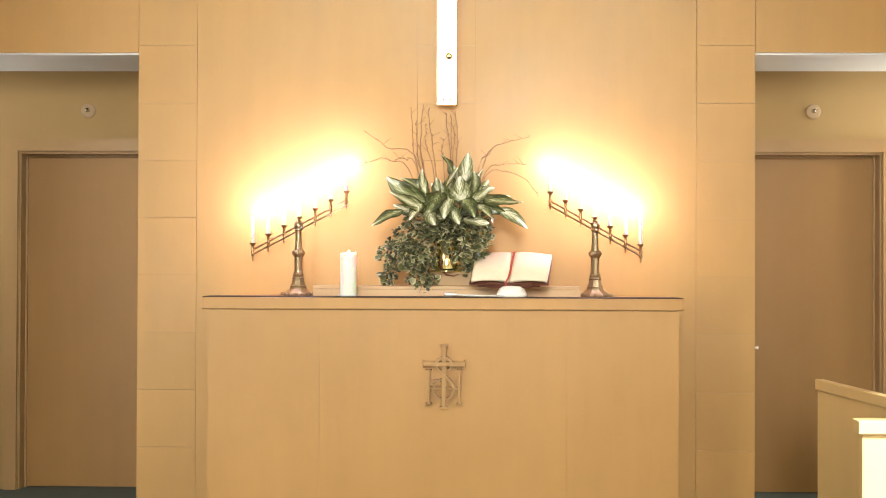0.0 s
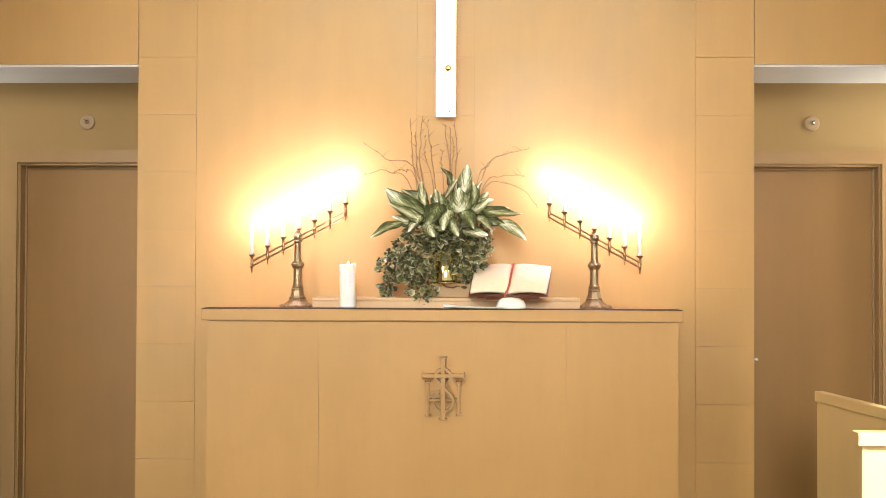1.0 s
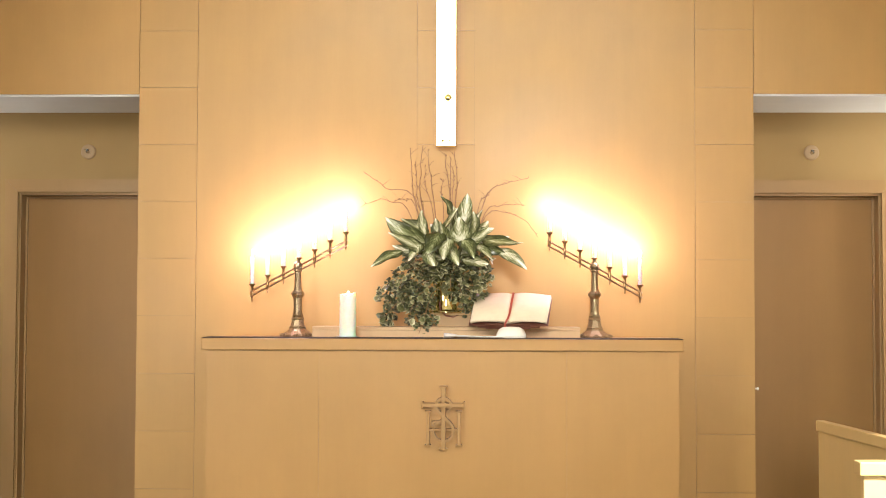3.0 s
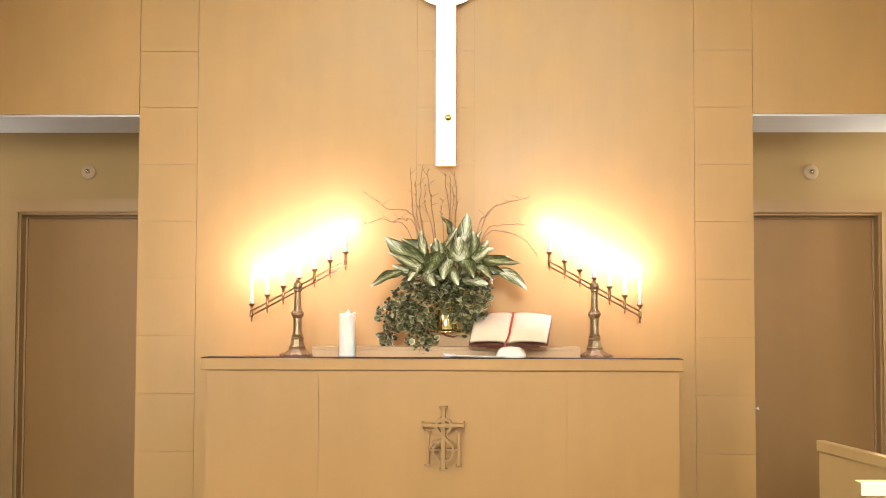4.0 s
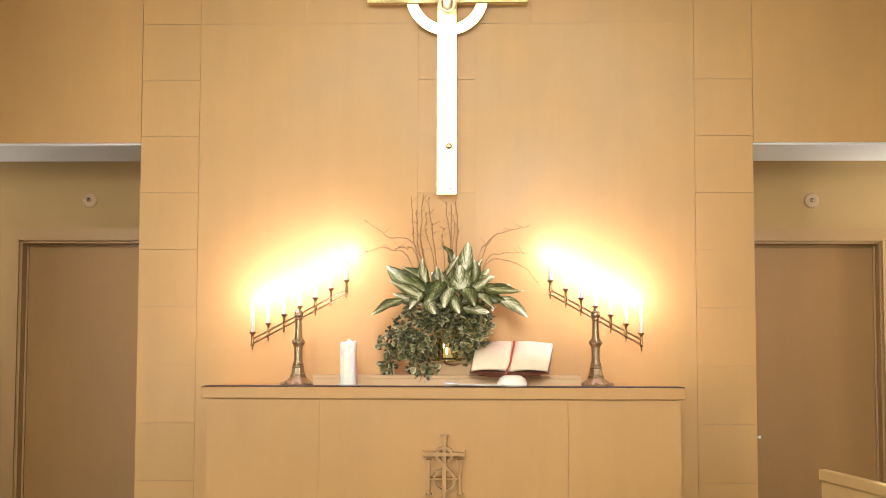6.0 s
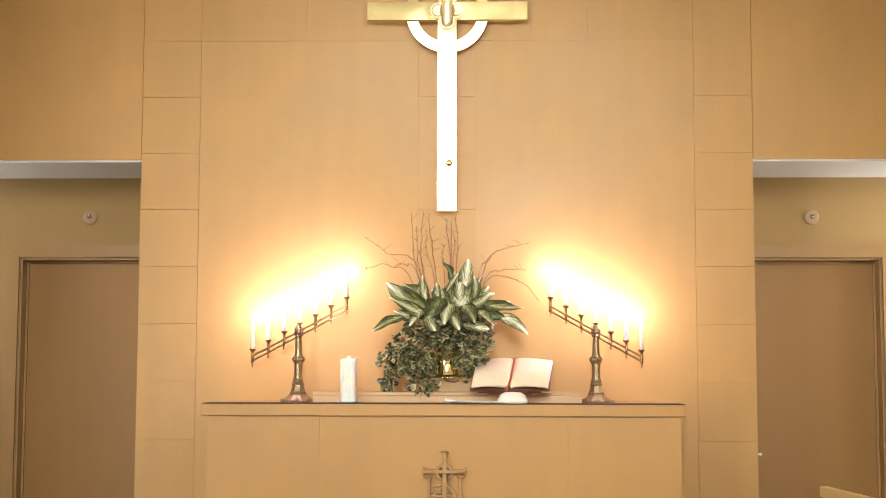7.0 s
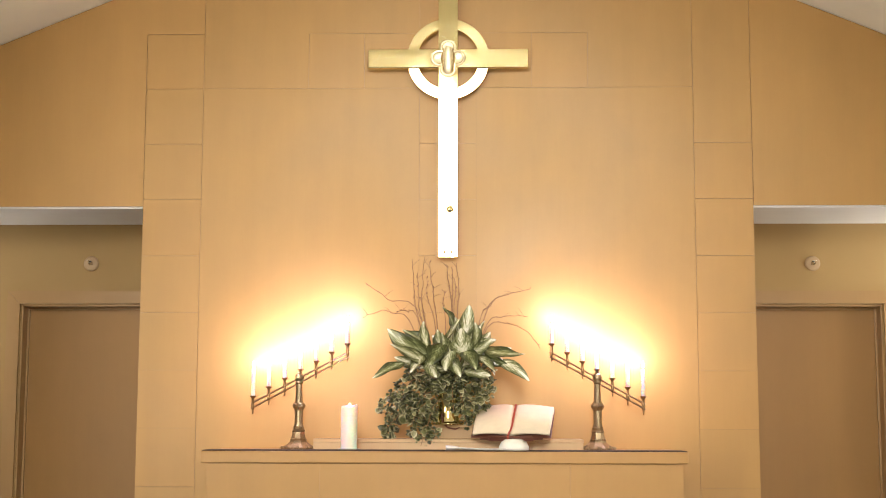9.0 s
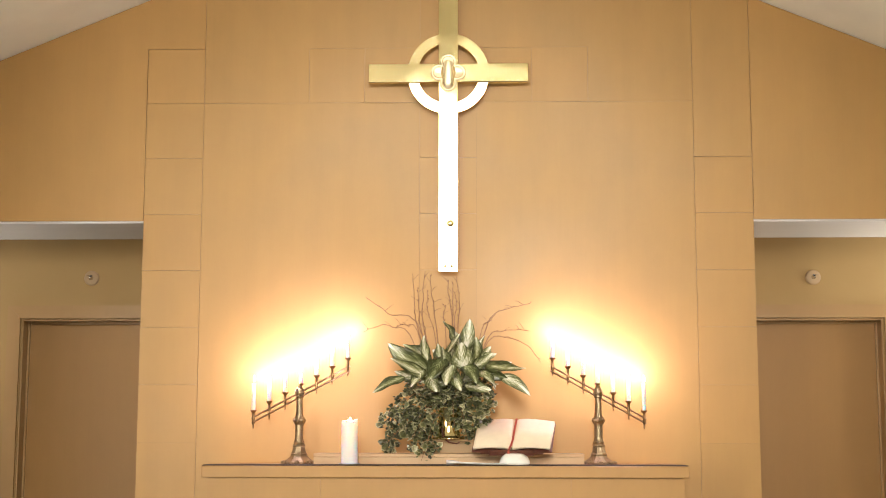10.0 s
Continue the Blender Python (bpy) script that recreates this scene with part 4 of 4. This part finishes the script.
def through_points(points, count):
    """A smooth line through the points."""
    ends = [points[0] * 2 - points[1]] + points + [points[-1] * 2 - points[-2]]
    spans, line = len(points) - 1, []
    for k in range(count):
        u = spans * k / (count - 1)
        i = min(int(u), spans - 1)
        p0, p1, p2, p3 = ends[i:i + 4]
        u -= i
        line.append(0.5 * (2 * p1 + (p2 - p0) * u + (2 * p0 - 5 * p1 + 4 * p2 - p3) * u * u + (3 * p1 - p0 - 3 * p2 + p3) * u ** 3))
    return line


random.seed(31)
BUD = turned([(0, 0), (0.0035, 0.004), (0.0042, 0.009), (0.0022, 0.016), (0, 0.019)], 8)
bud_mesh = bpy.data.meshes.new("bud")
BUD.to_mesh(bud_mesh)
BUD.free()
bud_mesh.materials.append(TWIG)
for r, *stops in UPRIGHT_TWIGS + ARCHING_TWIGS:
    ahead = random.uniform(-0.06, 0.04)
    run = [Vector((0.3 * (stops[0][0] - AXC), 0.01, 0.13))] + [Vector((x - AXC, ahead * (k + 1) / len(stops), z - BOX_TOP)) for k, (x, z) in enumerate(stops)]
    pts, rad = [], []
    for k, p in enumerate(through_points(run, 16)):
        u, x1 = k / 15, stops[-1][0]
        pts.append(p + Vector((0.007 * noise.noise((x1 * 30, u * 7, 1)), 0.010 * noise.noise((x1 * 30, u * 7, 4)), 0.006 * noise.noise((x1 * 30, u * 9, 7)))) * (u * 2))
        rad.append(0.95 * r * (1.1 - 0.55 * u))
    twig = part("twig", tube(pts, rad, 6), TWIG, arr)
    for k in range(6, 16):
        if random.random() < 0.5:
            o = new("bud", bud_mesh)
            o.parent = twig
            way = (pts[k] - pts[k - 1]).normalized() + Vector((random.uniform(-0.9, 0.9), random.uniform(-0.9, 0.3), random.uniform(-0.2, 0.6)))
            o.matrix_basis = leaf_pose(pts[k], way, 0) @ Matrix.Rotation(radians(90), 4, "Y") @ Matrix.Scale(random.uniform(0.5, 0.9), 4)
    for k in (8, 10, 12, 14):
        if random.random() < 0.6:
            d = Vector((random.choice((-1, 1)) * random.uniform(0.02, 0.05), random.uniform(-0.02, 0.01), random.uniform(0.01, 0.05)))
            part("side_twig", tube([pts[k], pts[k] + d * 0.6 + Vector((0, 0, 0.004)), pts[k] + d], [r * 0.5, r * 0.4, r * 0.25], 5), TWIG, twig)

# ---- sprinklers over the doors, and a bell push on the pier's edge ----
for x, z in ((-2.193, 2.309), (2.197, 2.306)):
    s = thing("wall_sprinkler", (x, BACK_Y, z), "chrome fire sprinkler head with a round tan wall plate", "sprinkler", "wall sprinklers")
    p = smooth(part("wall_plate", turned([(0, 0), (0.046, 0), (0.046, 0.005), (0.036, 0.012), (0.016, 0.010), (0, 0.010)], 24), PLATE, s))
    p.matrix_basis = pose(0, -0.0005, 0, 90, 0, 0)
    p = smooth(part("nozzle", turned([(0, 0.0102), (0.012, 0.0102), (0.012, 0.030), (0.006, 0.034), (0.006, 0.050), (0, 0.052)], 14), CHROME, s))
    p.matrix_basis = pose(0, -0.0005, 0, 90, 0, 0)
    p = part("deflector", box(-0.016, 0.016, -0.062, -0.028, 0.010, 0.013, 0.001), CHROME, s)
bell = thing("bell_push", (1.724, WALL_Y + 0.02, 0.926), "small pale bell push on the edge of the wall", "bell push")
smooth(part("button", turned([(0, 0), (0.005, 0), (0.004, 0.006), (0.008, 0.010), (0.009, 0.014), (0.006, 0.018), (0, 0.019)], 14), WHITE, bell)).matrix_basis = pose(-0.0005, 0, 0, 0, 90, 0)

# ---- choir furniture ----
screen = thing("choir_screen", (1.873, 6.83, 0), "long low oak choir screen with a narrow cap", "screen")
screen.rotation_euler = (0, 0, radians(6.0))
part("cap", box(0.0, 0.045, -1.46, 0.0, 0.763, 0.815, 0.004), STALL, screen)
part("panel", box(0.010, 0.036, -1.45, -0.010, 0.0, 0.7625, 0.002), STALL, screen)
front = thing("choir_desk_front", (2.23, 5.3, 0), "low oak choir desk front with an overhanging cap, brightly lit", "desk")
part("cap", on(front, box(1.652, 2.92, 5.25, 5.34, 0.737, 0.789, 0.004)), STALL, front)
part("panel", on(front, box(1.672, 2.89, 5.275, 5.320, 0.0, 0.7365, 0.003)), STALL, front)
part("base_rail", on(front, box(1.666, 2.90, 5.266, 5.2745, 0.0, 0.10, 0.002)), STALL, front)

# ---- veneer panels of the front wall: squares of one size frame the wide fields ----
XS = [-1.7185, -1.388, -0.787, -0.469, -0.153, 0.168, 0.484, 0.802, 1.393, 1.7185]
BAND0, BAND1, STEP = 3.240, 3.560, 0.3205
rows_z = [BAND0 - STEP * k for k in range(11)]
outlines = []
for x0, x1 in ((XS[0], XS[1]), (XS[4], XS[5]), (XS[8], XS[9])):
    for k, z1 in enumerate(rows_z):
        z0 = z1 - STEP
        if x0 == XS[8] and k == 0:
            z1 = 5  # one tall panel closes the top of this pier
        if z1 > 0.05:
            outlines.append((x0, x1, max(z0, 0.0), z1))
outlines += [(XS[1], XS[4], 0.0, BAND0), (XS[5], XS[8], 0.0, BAND0), (XS[0], XS[1], BAND0, BAND1)]
outlines += [(XS[k], XS[k + 1], BAND0, BAND1) for k in (2, 3, 4, 5, 6)]
outlines += [(XS[4], XS[5], BAND1, BAND1 + STEP), (XS[4], XS[5], BAND1 + STEP, BAND1 + 2 * STEP), (XS[4], XS[5], BAND1 + 2 * STEP, 5)]
random.seed(5)
for x0, x1, z0, z1 in outlines:
    g, lift = 0.0010 if abs(x0 + x1) > 2.2 else 0.0008, random.uniform(0, 0.0012)
    part("wall_panel", prism(clip(rect(x0 + g, x1 - g, z0 + g, z1 - g), RIDGE - 0.004), WALL_Y - lift, WALL_Y + 0.0118), WALL, wall_front)
# the two upper fields step down outside the squares
g = 0.0008
for edge, inner, mid in ((XS[1] + g, XS[2] - g, XS[4] - g), (XS[8] - g, XS[7] + g, XS[5] + g)):
    field = [(edge, BAND0 + g), (inner, BAND0 + g), (inner, BAND1 + g), (mid, BAND1 + g), (mid, 5), (edge, 5)]
    part("wall_panel", prism(clip(field, RIDGE - 0.004), WALL_Y - 0.0004, WALL_Y + 0.0118), WALL, wall_front)
